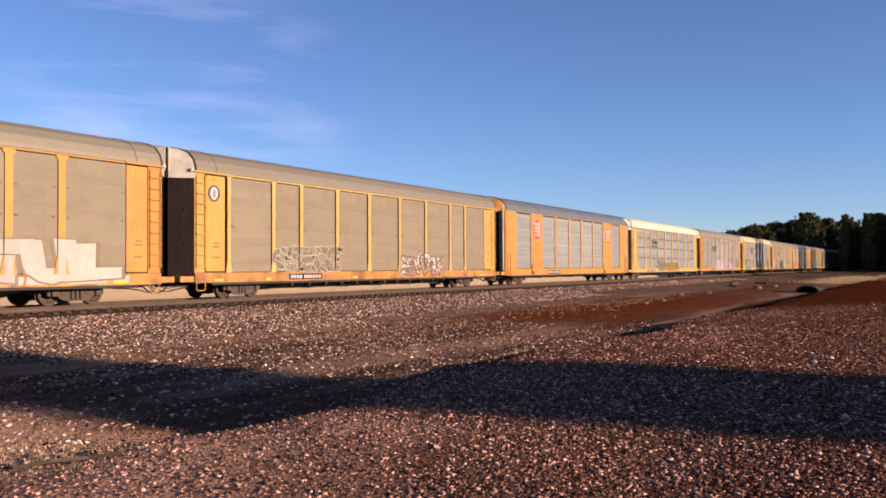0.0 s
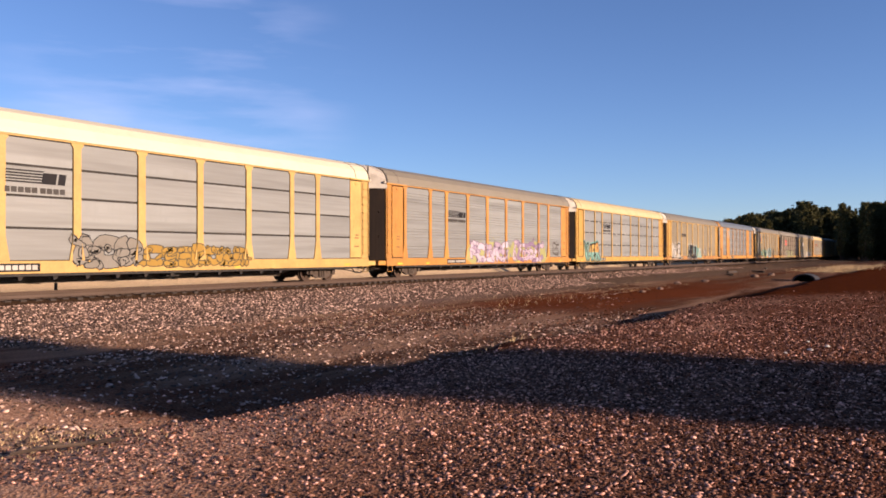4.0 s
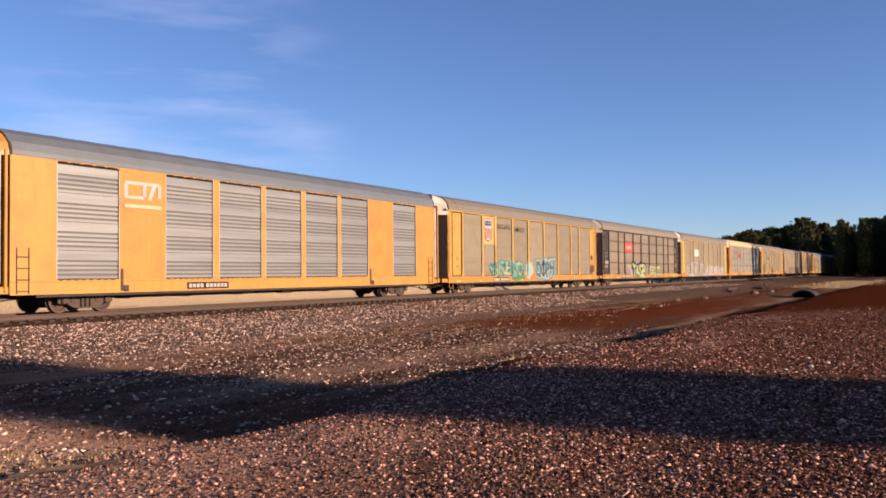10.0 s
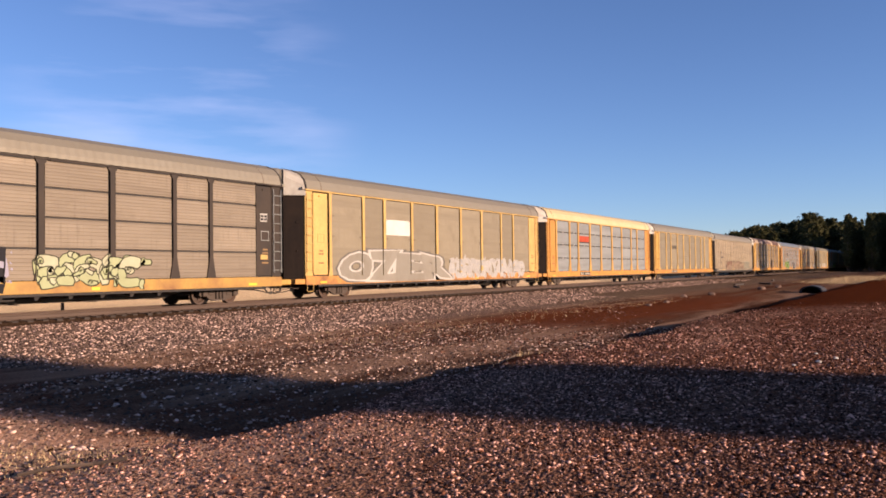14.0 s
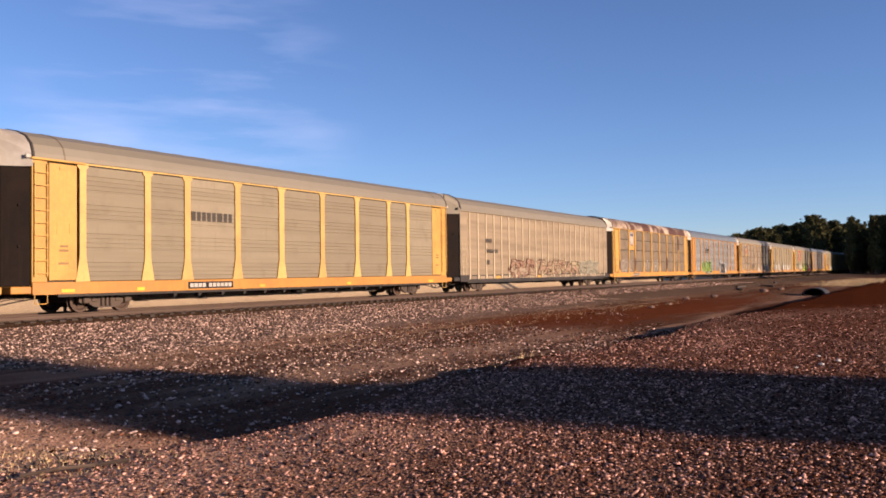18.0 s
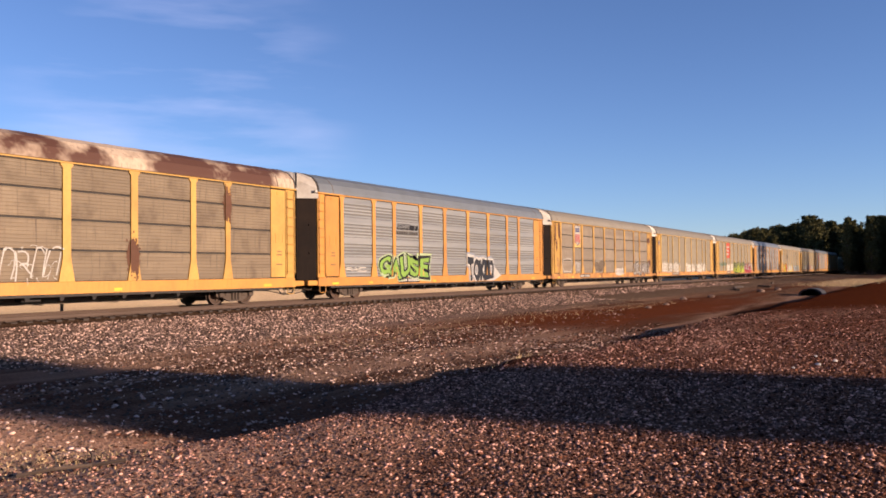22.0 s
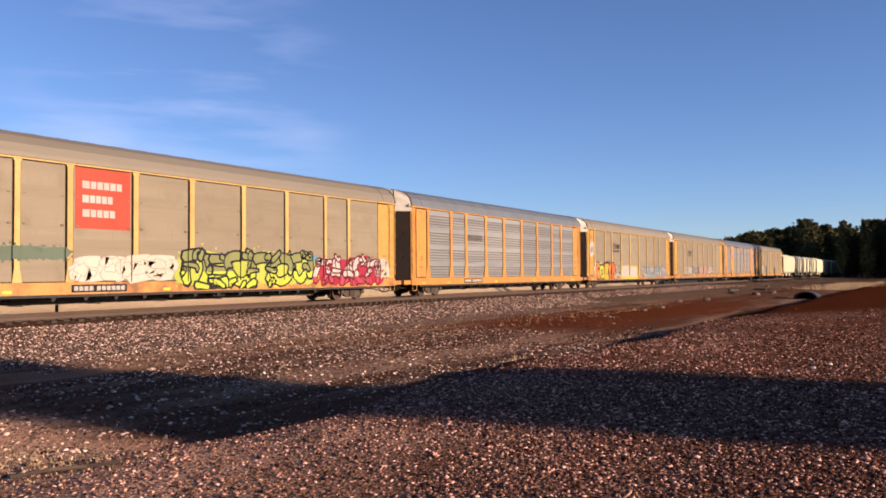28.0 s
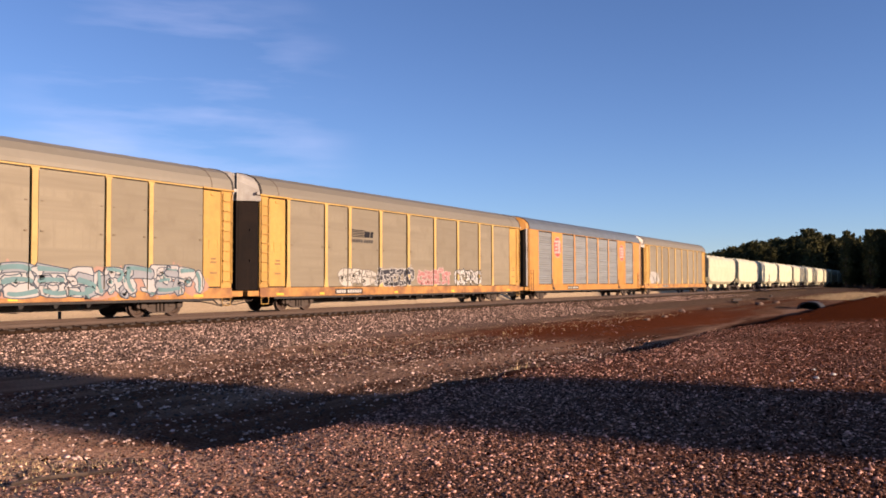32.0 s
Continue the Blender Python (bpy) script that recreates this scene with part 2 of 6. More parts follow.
def ground_material():
    """Brown gravel and red cinder soil: red in the hollow and far along the pad, trodden dust, pebble grain everywhere."""
    m = bpy.data.materials.new("gravel_and_red_soil")
    m.use_nodes = True
    t = m.node_tree
    b = t.nodes["Principled BSDF"]
    b.inputs["Roughness"].default_value = 0.95
    b.inputs["Specular IOR Level"].default_value = 0.0
    geo = t.nodes.new("ShaderNodeNewGeometry")
    split = t.nodes.new("ShaderNodeSeparateXYZ")
    t.links.new(geo.outputs["Position"], split.inputs[0])

    def noise_node(scale, detail=5.0, stretch=(1, 1, 1)):
        mp = t.nodes.new("ShaderNodeMapping")
        mp.inputs["Scale"].default_value = stretch
        n = t.nodes.new("ShaderNodeTexNoise")
        n.inputs["Scale"].default_value, n.inputs["Detail"].default_value, n.inputs["Roughness"].default_value = scale, detail, 0.65
        t.links.new(geo.outputs["Position"], mp.inputs[0])
        t.links.new(mp.outputs[0], n.inputs["Vector"])
        return n.outputs["Fac"]

    def span(value, a, c, lo=0.0, hi=1.0):
        n = t.nodes.new("ShaderNodeMapRange")
        n.interpolation_type = "SMOOTHSTEP"
        for key, v in (("From Min", a), ("From Max", c), ("To Min", lo), ("To Max", hi)):
            n.inputs[key].default_value = v
        t.links.new(value, n.inputs["Value"])
        return n.outputs[0]

    def calc(op, a, c):
        n = t.nodes.new("ShaderNodeMath")
        n.operation = op
        for i, v in enumerate((a, c)):
            if isinstance(v, (int, float)):
                n.inputs[i].default_value = v
            else:
                t.links.new(v, n.inputs[i])
        return n.outputs[0]

    def blend(f, a, c):
        n = t.nodes.new("ShaderNodeMixRGB")
        t.links.new(f, n.inputs[0])
        for i, v in ((1, a), (2, c)):
            if isinstance(v, tuple):
                n.inputs[i].default_value = (*v, 1)
            else:
                t.links.new(v, n.inputs[i])
        return n.outputs[0]
    grain = noise_node(26.0, 4.0)
    blot = noise_node(0.35, 5.0, (0.5, 1.0, 1.0))
    lanes = noise_node(0.5, 4.0, (0.10, 1.0, 1.0))
    cell = t.nodes.new("ShaderNodeTexVoronoi")
    cell.inputs["Scale"].default_value = 30.0
    t.links.new(geo.outputs["Position"], cell.inputs["Vector"])
    pale = t.nodes.new("ShaderNodeSeparateColor")
    t.links.new(cell.outputs["Color"], pale.inputs[0])
    gravel = blend(pale.outputs[0], (0.042, 0.015, 0.008), (0.24, 0.108, 0.066))
    dust = blend(span(blot, 0.35, 0.65), (0.15, 0.075, 0.048), (0.29, 0.165, 0.110))
    base = blend(span(lanes, 0.46, 0.62), gravel, dust)
    x, y = split.outputs[0], split.outputs[1]
    wob = calc("MULTIPLY", calc("SUBTRACT", blot, 0.5), 9.0)
    # pale fine grit on the pad's near end, lightened for the bright down-sun view
    lit_grit = calc("MULTIPLY", span(calc("ADD", x, calc("MULTIPLY", wob, 0.6)), 6.5, 9.5, 1.0, 0.0), span(calc("ADD", y, calc("MULTIPLY", wob, 0.4)), 2.2, 5.5))
    base = blend(calc("MULTIPLY", lit_grit, 0.9), base, blend(pale.outputs[1], (0.38, 0.195, 0.112), (0.70, 0.425, 0.275)))
    # trodden tan ground in the hollow
    tan = calc("MULTIPLY", calc("MULTIPLY", span(calc("ADD", y, calc("MULTIPLY", wob, 0.4)), 6.6, 8.4), span(y, 17.0, 19.5, 1.0, 0.0)), span(calc("ADD", x, wob), 8.0, 12.0))
    base = blend(calc("MULTIPLY", tan, 0.85), base, blend(span(lanes, 0.40, 0.62), (0.098, 0.050, 0.030), (0.300, 0.182, 0.118)))
    # red cinder soil: a long patch in the hollow, and the far end of the pad
    hollow = calc("MULTIPLY", span(calc("ADD", y, calc("MULTIPLY", wob, 0.6)), 8.8, 10.6), span(calc("ADD", calc("ADD", y, calc("MULTIPLY", wob, 0.5)), calc("MULTIPLY", x, 0.03)), 16.4, 17.8, 1.0, 0.0))
    hollow = calc("MULTIPLY", hollow, span(calc("ADD", x, wob), 26.0, 34.0))
    hollow = calc("MULTIPLY", hollow, span(lanes, 0.34, 0.48, 0.6, 1.0))
    pad = calc("MULTIPLY", span(calc("ADD", calc("ADD", x, calc("MULTIPLY", y, 1.2)), wob), 36.0, 47.0), span(y, 7.0, 9.0, 1.0, 0.0))
    base = blend(hollow, base, blend(grain, (0.085, 0.022, 0.009), (0.190, 0.058, 0.025)))
    base = blend(pad, base, blend(grain, (0.048, 0.011, 0.004), (0.112, 0.032, 0.013)))
    # dark red earth along the crest's foot, painted for its shadow line
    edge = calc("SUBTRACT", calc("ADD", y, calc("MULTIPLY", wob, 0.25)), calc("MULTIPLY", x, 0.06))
    crest_shade = calc("MULTIPLY", calc("MULTIPLY", span(y, 6.2, 6.7), span(edge, 5.6, 6.3, 1.0, 0.0)), calc("MULTIPLY", span(x, 10.0, 14.0), span(x, 49.0, 58.0, 1.0, 0.0)))
    base = blend(calc("MULTIPLY", crest_shade, 0.8), base, blend(grain, (0.026, 0.008, 0.004), (0.075, 0.025, 0.013)))
    # broken pale dirt far along the hollow
    away = calc("MULTIPLY", span(calc("ADD", x, calc("MULTIPLY", wob, 3.0)), 52.0, 72.0), span(calc("ADD", y, calc("MULTIPLY", wob, 0.7)), 8.6, 10.4))
    base = blend(calc("MULTIPLY", away, span(lanes, 0.40, 0.60, 0.25, 0.95)), base, blend(span(grain, 0.3, 0.7), (0.108, 0.056, 0.032), (0.200, 0.118, 0.070)))
    # ballast shoulder: dark between the near stones, packed grey grit further on
    bed = calc("MULTIPLY", span(calc("ADD", y, calc("MULTIPLY", wob, 0.25)), 16.4, 17.8), span(y, 24.3, 24.8, 1.0, 0.0))
    base = blend(calc("MULTIPLY", bed, 0.85), base, blend(pale.outputs[0], (0.090, 0.056, 0.042), (0.290, 0.200, 0.158)))
    base = blend(calc("MULTIPLY", bed, span(x, 30.0, 60.0, 0.0, 0.9)), base, blend(pale.outputs[1], (0.095, 0.061, 0.038), (0.190, 0.130, 0.086)))
    dusty = calc("MULTIPLY", span(y, 24.3, 24.8), span(y, 28.2, 28.6, 1.0, 0.0))
    base = blend(dusty, base, blend(grain, (0.040, 0.023, 0.014), (0.068, 0.041, 0.026)))
    far = calc("MULTIPLY", span(y, 29.0, 31.0), 1.0)
    base = blend(far, base, blend(blot, (0.44, 0.32, 0.19), (0.56, 0.42, 0.26)))
    final = t.nodes.new("ShaderNodeVectorMath")
    final.operation = "SCALE"
    t.links.new(base, final.inputs[0])
    t.links.new(span(grain, 0.25, 0.75, 0.7, 1.3), final.inputs["Scale"])
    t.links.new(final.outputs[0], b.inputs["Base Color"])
    bp = t.nodes.new("ShaderNodeBump")
    bp.inputs["Strength"].default_value, bp.inputs["Distance"].default_value = 0.9, 0.035
    t.links.new(calc("ADD", cell.outputs["Distance"], grain), bp.inputs["Height"])
    t.links.new(bp.outputs[0], b.inputs["Normal"])
    return m


GROUND = ground_material()


# ---------------------------------------------------------------- building blocks
def part(name, bm, material, parent=None, label=""):
    """Links a bmesh as one mesh object under a thing or a part."""
    me = bpy.data.meshes.new(name)
    bm.to_mesh(me)
    bm.free()
    me.materials.append(material)
    ob = new(name, me)
    ob.parent = parent
    return tagged(ob, label)


def shared(name, me, parent, at=(0, 0, 0), label=""):
    ob = new(name, me)
    ob.parent, ob.location = parent, at
    return tagged(ob, label)


def add_box(bm, x0, x1, y0, y1, z0, z1, bevel=0.0):
    made = bmesh.ops.create_cube(bm, size=1)["verts"]
    for v in made:
        v.co = Vector((x1 if v.co.x > 0 else x0, y1 if v.co.y > 0 else y0, z1 if v.co.z > 0 else z0))
    if bevel:
        bmesh.ops.bevel(bm, geom=list({e for v in made for e in v.link_edges}), offset=bevel, segments=1, affect="EDGES")


def box_bm(*args, **more):
    bm = bmesh.new()
    add_box(bm, *args, **more)
    return bm


def add_prism(bm, outline, y0, y1):
    """A flat outline of (x, z), given thickness from y0 to y1 (y0 < y1)."""
    front = [bm.verts.new((x, y0, z)) for x, z in outline]
    back = [bm.verts.new((x, y1, z)) for x, z in outline]
    bm.faces.new(front)
    bm.faces.new(back[::-1])
    n = len(outline)
    for i in range(n):
        bm.faces.new((front[(i + 1) % n], front[i], back[i], back[(i + 1) % n]))


def add_tube(bm, points, radius, sides=6):
    """A round bar along points."""
    rings = []
    for i, p in enumerate(points):
        a, c = points[max(i - 1, 0)], points[min(i + 1, len(points) - 1)]
        q = (Vector(c) - Vector(a)).to_track_quat("Z", "Y")
        rings.append([bm.verts.new(Vector(p) + q @ Vector((radius * cos(2 * pi * k / sides), radius * sin(2 * pi * k / sides), 0))) for k in range(sides)])
    for r, s in zip(rings, rings[1:]):
        for k in range(sides):
            bm.faces.new((r[k], r[(k + 1) % sides], s[(k + 1) % sides], s[k]))
    bm.faces.new(rings[0][::-1])
    bm.faces.new(rings[-1])


def mesh_of(name, verts, faces, material):
    me = bpy.data.meshes.new(name)
    me.from_pydata(verts, [], faces)
    me.materials.append(material)
    me.update()
    return me


# ---------------------------------------------------------------- ground and track
TRACK_Y = 26.4


def crest(x):
    calm = min(1.0, 16 / max(x, 16))
    return 6.55 + 0.30 * calm * sin(x * 0.42 + 1.5) + 0.16 * calm * sin(x * 1.3) - 0.5 * min(max((x - 14) / 30, 0), 1)


PROFILE_Y = (12.0, 15.5, 19.0, 22.2, 24.95, 25.2, 27.7, 28.2, 31.0, 36.0, 69.0, 76.0, 400.0)
PROFILE_Z = (-0.78, -0.80, -0.55, -0.46, -0.34, -0.205, -0.205, -0.36, -1.2, -1.95, -1.95, 1.2, 2.0)


def height(x, y):
    """The ground: the gravel pad, its crest and the hollow beyond it, the ballast shoulder, the land behind the track."""
    c = crest(x)
    deep = (1.0 - 0.5 * min(max((x - 60) / 45, 0), 1)) * (0.12 + 0.88 * min(max((x - 5.6) / 2.9, 0), 1))
    bank = float(np.interp(x, (9.5, 12.5, 24.0, 40.0), (1.0, 0.50, 0.46, 1.0)))
    if y <= c:
        z = -0.39 - 0.05 * max(0, (y - c + 1.2) / 1.2) ** 2
    elif y <= c + 0.7:
        u = min(1.0, (y - c) / float(np.interp(x, (9.5, 12.5, 20, 32), (0.7, 0.3, 0.3, 0.7))))
        z = -0.44 - 0.50 * deep * bank * (u * u * (3 - 2 * u)) - 0.5 * deep * (1 - bank) * min(1.0, (y - c) / 3.2)
    elif y <= 12:
        u = (y - c - 0.7) / (12 - c - 0.7)
        z = (-0.44 - 0.50 * deep) * (1 - u) + (-0.44 - 0.34 * deep) * u
        z += 0.5 * deep * (1 - bank) * (1 - min(1.0, (y - c) / 3.2))
    else:
        z = float(np.interp(y, PROFILE_Y, PROFILE_Z))
        if y < 19:
            z += 0.34 * (1 - deep) * (19 - y) / 7
    flat = 24.3 < y < 28.5
    if abs(x) < 700 and abs(y) < 200 and not flat:
        z += 0.035 * noise.noise((x * 0.7, y * 0.7, 0)) + 0.06 * noise.noise((x * 0.16, y * 0.23, 3))
    return z


def ground():
    xs = np.concatenate([[-3000, -800, -200, -60], np.arange(-24, 3, 1.0), np.arange(3, 34, 0.22), np.arange(34, 110, 0.9), np.arange(110, 460, 7.0), [520, 700, 1200, 3000]])
    ys = np.concatenate([[-3000, -800, -250, -120], np.arange(-80, -6, 4.0), np.arange(-6, 5, 0.5), np.arange(5, 9, 0.16), np.arange(9, 24.6, 0.3), (24.7, 24.95, 25.08, 25.2, 26, 27, 27.7, 28.2, 29, 30), np.arange(31, 67, 2.0), np.arange(67, 80, 1.0), np.arange(80, 240, 12.0), [320, 700, 3000]])
    n = len(ys)
    verts = [(x, y, height(x, y)) for x in xs for y in ys]
    faces = [(i * n + j, (i + 1) * n + j, (i + 1) * n + j + 1, i * n + j + 1) for i in range(len(xs) - 1) for j in range(n - 1)]
    me = mesh_of("ground", verts, faces, GROUND)
    me.polygons.foreach_set("use_smooth", np.ones(len(faces), bool))
    tagged(new("ground", me), "brown gravel ground with red cinder soil beside the track", "ground", kind="structure")


ground()

ROCK = [(1, 0, 0), (-0.9, 0.1, 0), (0, 1, 0.1), (0.1, -0.95, 0), (0, 0.1, 0.8), (0.1, 0, -0.7), (0.55, 0.6, 0.5), (-0.6, -0.5, 0.45)]
ROCK_FACES = [(4, 0, 6), (4, 6, 2), (6, 0, 2), (4, 2, 1), (4, 1, 7), (4, 7, 3), (7, 1, 3), (4, 3, 0), (5, 2, 0), (5, 1, 2), (5, 3, 1), (5, 0, 3)]


def stones(name, label, material, spots, rng):
    """Loose stones, one joined mesh: spots are rows of x, y, z, size."""
    n = len(spots)
    base = np.array(ROCK)[None] * (1 + 0.95 * (rng.random((n, 8, 3)) - 0.5))
    base *= np.stack([0.75 + 0.5 * rng.random(n), 0.7 + 0.4 * rng.random(n), 0.36 + 0.42 * rng.random(n)], 1)[:, None, :]
    a, lean = rng.random(n) * 2 * pi, (rng.random(n) - 0.5) * 1.0
    ca, sa, cl, sl = np.cos(a)[:, None], np.sin(a)[:, None], np.cos(lean)[:, None], np.sin(lean)[:, None]
    x, y, z = base[..., 0], base[..., 1], base[..., 2]
    x, z = x * cl - z * sl, x * sl + z * cl
    x, y = x * ca - y * sa, x * sa + y * ca
    verts = np.stack([x, y, z], -1) * spots[:, 3][:, None, None] + spots[:, None, :3]
    faces = (np.array(ROCK_FACES)[None] + 8 * np.arange(n)[:, None, None]).reshape(-1, 3)
    me = bpy.data.meshes.new(name)
    me.vertices.add(n * 8)
    me.vertices.foreach_set("co", verts.reshape(-1))
    me.loops.add(faces.size)
    me.loops.foreach_set("vertex_index", faces.reshape(-1))
    me.polygons.add(len(faces))
    me.polygons.foreach_set("loop_start", np.arange(0, faces.size, 3))
    me.update(calc_edges=True)
    me.materials.append(material)
    tagged(new(name, me), label, "gravel", kind="stuff")


def scatter():
    rng = np.random.default_rng(4)

    def strew(n, x0, x1, y0, y1, s0, s1, keep=None):
        rows = []
        while len(rows) < n:
            x, y = x0 + (x1 - x0) * rng.random(), y0 + (y1 - y0) * rng.random()
            if keep is None or keep(x, y):
                s = s0 + (s1 - s0) * rng.random() ** 2.2
                rows.append((x, y, height(x, y) + 0.15 * s, s))
        return rows
    sight = lambda x, y: -0.02 * x - 0.3 < y < 1.62 * x + 0.6
    stony = lambda x, y: sight(x, y) and x + 1.2 * y < 33 + 10 * abs(noise.noise((x * 3.1, y * 7.3, 8))) + 7 * noise.noise((x * 0.3, y * 0.8, 2)) + 6
    pad = strew(70000, 4.0, 13, -0.6, 7.2, 0.007, 0.029, sight)
    pad += strew(24000, 12, 24, -0.6, 6.6, 0.010, 0.036, stony) + strew(10000, 23, 42, -1.5, 6.6, 0.014, 0.042, stony)
    pad = np.array(pad)
    # stones thin out and pale towards +y, to hold the down-sun brightness
    pad = pad[(pad[:, 0] > 7.8) | (pad[:, 1] < 3.4) | (rng.random(len(pad)) < 0.5)]
    mixed = rng.random(len(pad)) < np.clip(0.30 - 0.05 * np.clip(pad[:, 1], 0, 5) + 0.028 * np.clip(pad[:, 0] - 10, 0, 30), 0.04, 0.80)
    stones("gravel", "loose pink and brown crushed stone on the pad", STONE, pad[~mixed], rng)
    stones("gravel", "loose dark red cinder stone on the pad", CINDER, pad[mixed], rng)
    low = strew(9000, 5, 24, 7.0, 15, 0.015, 0.05, sight) + strew(11000, 12, 46, 11, 18, 0.018, 0.05, lambda x, y: sight(x, y) and noise.noise((x * 0.1, y * 0.6, 5)) > -0.05)
    low += strew(3000, 22, 34, 6.6, 10.5, 0.02, 0.05)
    low = np.array([s for s in low if not (30 < s[0] < 56 and crest(s[0]) < s[1] < 5.0 + 0.12 * s[0])])
    low = low[(low[:, 0] < 30) | (low[:, 1] < 9.5) | (low[:, 1] > 16.2) | (rng.random(len(low)) < 0.15)]
    mixed = rng.random(len(low)) < np.clip((low[:, 0] - 14.0) / 26.0, 0.08, 0.7)
    stones("gravel", "scattered small pale stones in the hollow beside the track", BALLAST, low[~mixed], rng)
    stones("gravel", "scattered small red stones in the hollow beside the track", CINDER, low[mixed], rng)
    bed = strew(19000, 10, 26, 17.0, 24.97, 0.024, 0.056) + strew(16000, 24, 56, 18.0, 24.97, 0.03, 0.066) + strew(7000, 54, 120, 20.5, 24.97, 0.045, 0.095)
    bed += strew(1500, 11, 60, 27.9, 29.4, 0.03, 0.07)
    stones("ballast", "grey crushed-stone ballast along the track shoulder", BALLAST, np.array(bed), rng)


scatter()


def track():
    base = tagged(new("railway_track"), "railway track with rusty rails on weathered wooden ties", "railway track")
    base.location = (0, TRACK_Y, 0)
    shape = [(-0.075, -0.185), (0.075, -0.185), (0.075, -0.170), (0.020, -0.150), (0.012, -0.055), (0.036, -0.040), (0.036, -0.006), (0.028, 0.0), (-0.028, 0.0), (-0.036, -0.006),
             (-0.036, -0.040), (-0.012, -0.055), (-0.020, -0.150), (-0.075, -0.170)]
    n = len(shape)
    for side in (-0.755, 0.755):
        verts = [(x, side + y, z) for x in (-120.0, 700.0) for y, z in shape]
        faces = [tuple(range(n))[::-1], tuple(range(n, 2 * n))] + [(i, (i + 1) % n, n + (i + 1) % n, n + i) for i in range(n)]
        shared("rail", mesh_of("rail", verts, faces, RAIL), base, (0, 0, 0), "rusty steel rail")
    bm = box_bm(-0.115, 0.115, -1.30, 1.30, -0.36, -0.185, bevel=0.012)
    tie = bpy.data.meshes.new("tie")
    bm.to_mesh(tie)
    bm.free()
    tie.materials.append(TIE)
    rest = []
    rng = random.Random(5)
    plate = box_bm(-0.09, 0.09, -0.17, 0.17, -0.186, -0.165)
    for x in (-0.06, 0.06):
        for y in (-0.11, 0.11):
            add_box(plate, x - 0.014, x + 0.014, y - 0.014, y + 0.014, -0.165, -0.145)
    plate_me = bpy.data.meshes.new("tie_plate")
    plate.to_mesh(plate_me)
    plate.free()
    plate_me.materials.append(RAIL)
    for i in range(290):
        x = 8 + i * 0.535 + rng.uniform(-0.03, 0.03)
        ob = shared("tie", tie, base, (x, rng.uniform(-0.05, 0.05), rng.uniform(-0.006, 0.006)))
        ob.rotation_euler = (0, 0, rng.uniform(-0.02, 0.02))
        if i < 70:
            shared("tie_plate", plate_me, base, (x, -0.755, 0.0))
    bm = bmesh.new()
    for i in range(420):
        x = 8 + (290 + i) * 0.535 if i < 300 else 8 - (i - 299) * 0.535
        add_box(bm, x - 0.115, x + 0.115, -1.3, 1.3, -0.36, -0.185)
    tagged(part("distant_tie_row", bm, TIE, base, "distant wooden ties"), kind="stuff")


track()


# ---------------------------------------------------------------- rail cars: shared meshes
# a car's own space: x from its leading corner backwards, y = 0 over the track's middle, z = 0 on the rail
FRONT, BACK, FACE, SKIN = 0.25, 27.12, -1.63, -1.58
SILL_Z0, SILL_Z1, TOP_Z = 0.66, 1.06, 4.95
BAYS = [(2.31, 4.72), (5.10, 6.64), (7.05, 9.40), (9.82, 12.14), (12.60, 15.08), (15.51, 17.89), (18.31, 20.78), (21.15, 22.68), (23.05, 25.46)]
WINDOWS = [(1.92, 4.48), (6.62, 9.14), (9.47, 12.05), (12.30, 14.80), (15.08, 17.61), (17.86, 20.25), (22.63, 25.03)]
AXLES, AXLES_BACK, WHEEL_R = (2.66, 4.40), (23.0, 24.74), 0.42
STORE = {}


def stock(name, material, parent, build, key=(), at=(0, 0, 0), label="", second=None):
    """A part whose mesh is made once for all cars that have it alike."""
    k = (name, material.name, key)
    if k not in STORE:
        bm = bmesh.new()
        build(bm)
        bmesh.ops.recalc_face_normals(bm, faces=bm.faces)
        me = bpy.data.meshes.new(name)
        bm.to_mesh(me)
        bm.free()
        me.materials.append(material)
        if second:
            me.materials.append(second)
        STORE[k] = me
    return shared(name, STORE[k], parent, at, label)


def lathe(bm, profile, sides=22):
    """Rings of (y, radius) round the y axis."""
    rings = [[bm.verts.new((r * cos(2 * pi * k / sides), y, r * sin(2 * pi * k / sides))) for k in range(sides)] for y, r in profile]
    for a, c in zip(rings, rings[1:]):
        for k in range(sides):
            bm.faces.new((a[k], a[(k + 1) % sides], c[(k + 1) % sides], c[k]))
    bm.faces.new(rings[0])
    bm.faces.new(rings[-1][::-1])


def wheelset(bm):
    for s in (-1, 1):
        prof = [(-0.83, 0.05), (-0.83, 0.10), (-0.79, 0.13), (-0.775, 0.30), (-0.815, 0.34), (-0.815, 0.415), (-0.70, WHEEL_R), (-0.69, 0.445), (-0.675, 0.445), (-0.675, 0.34), (-0.71, 0.30), (-0.70, 0.05)]
        lathe(bm, [(y * -s, r) for y, r in prof])
    lathe(bm, [(-1.0, 0.06), (-0.86, 0.075), (-0.82, 0.085), (0.82, 0.085), (0.86, 0.075), (1.0, 0.06)], 12)
    for a in range(4):
        c, d = 0.21 * cos(a * pi / 2), 0.21 * sin(a * pi / 2)
        for s in (-0.80, 0.80):
            add_box(bm, c - 0.03, c + 0.03, s - 0.02, s + 0.02, d - 0.03, d + 0.03)


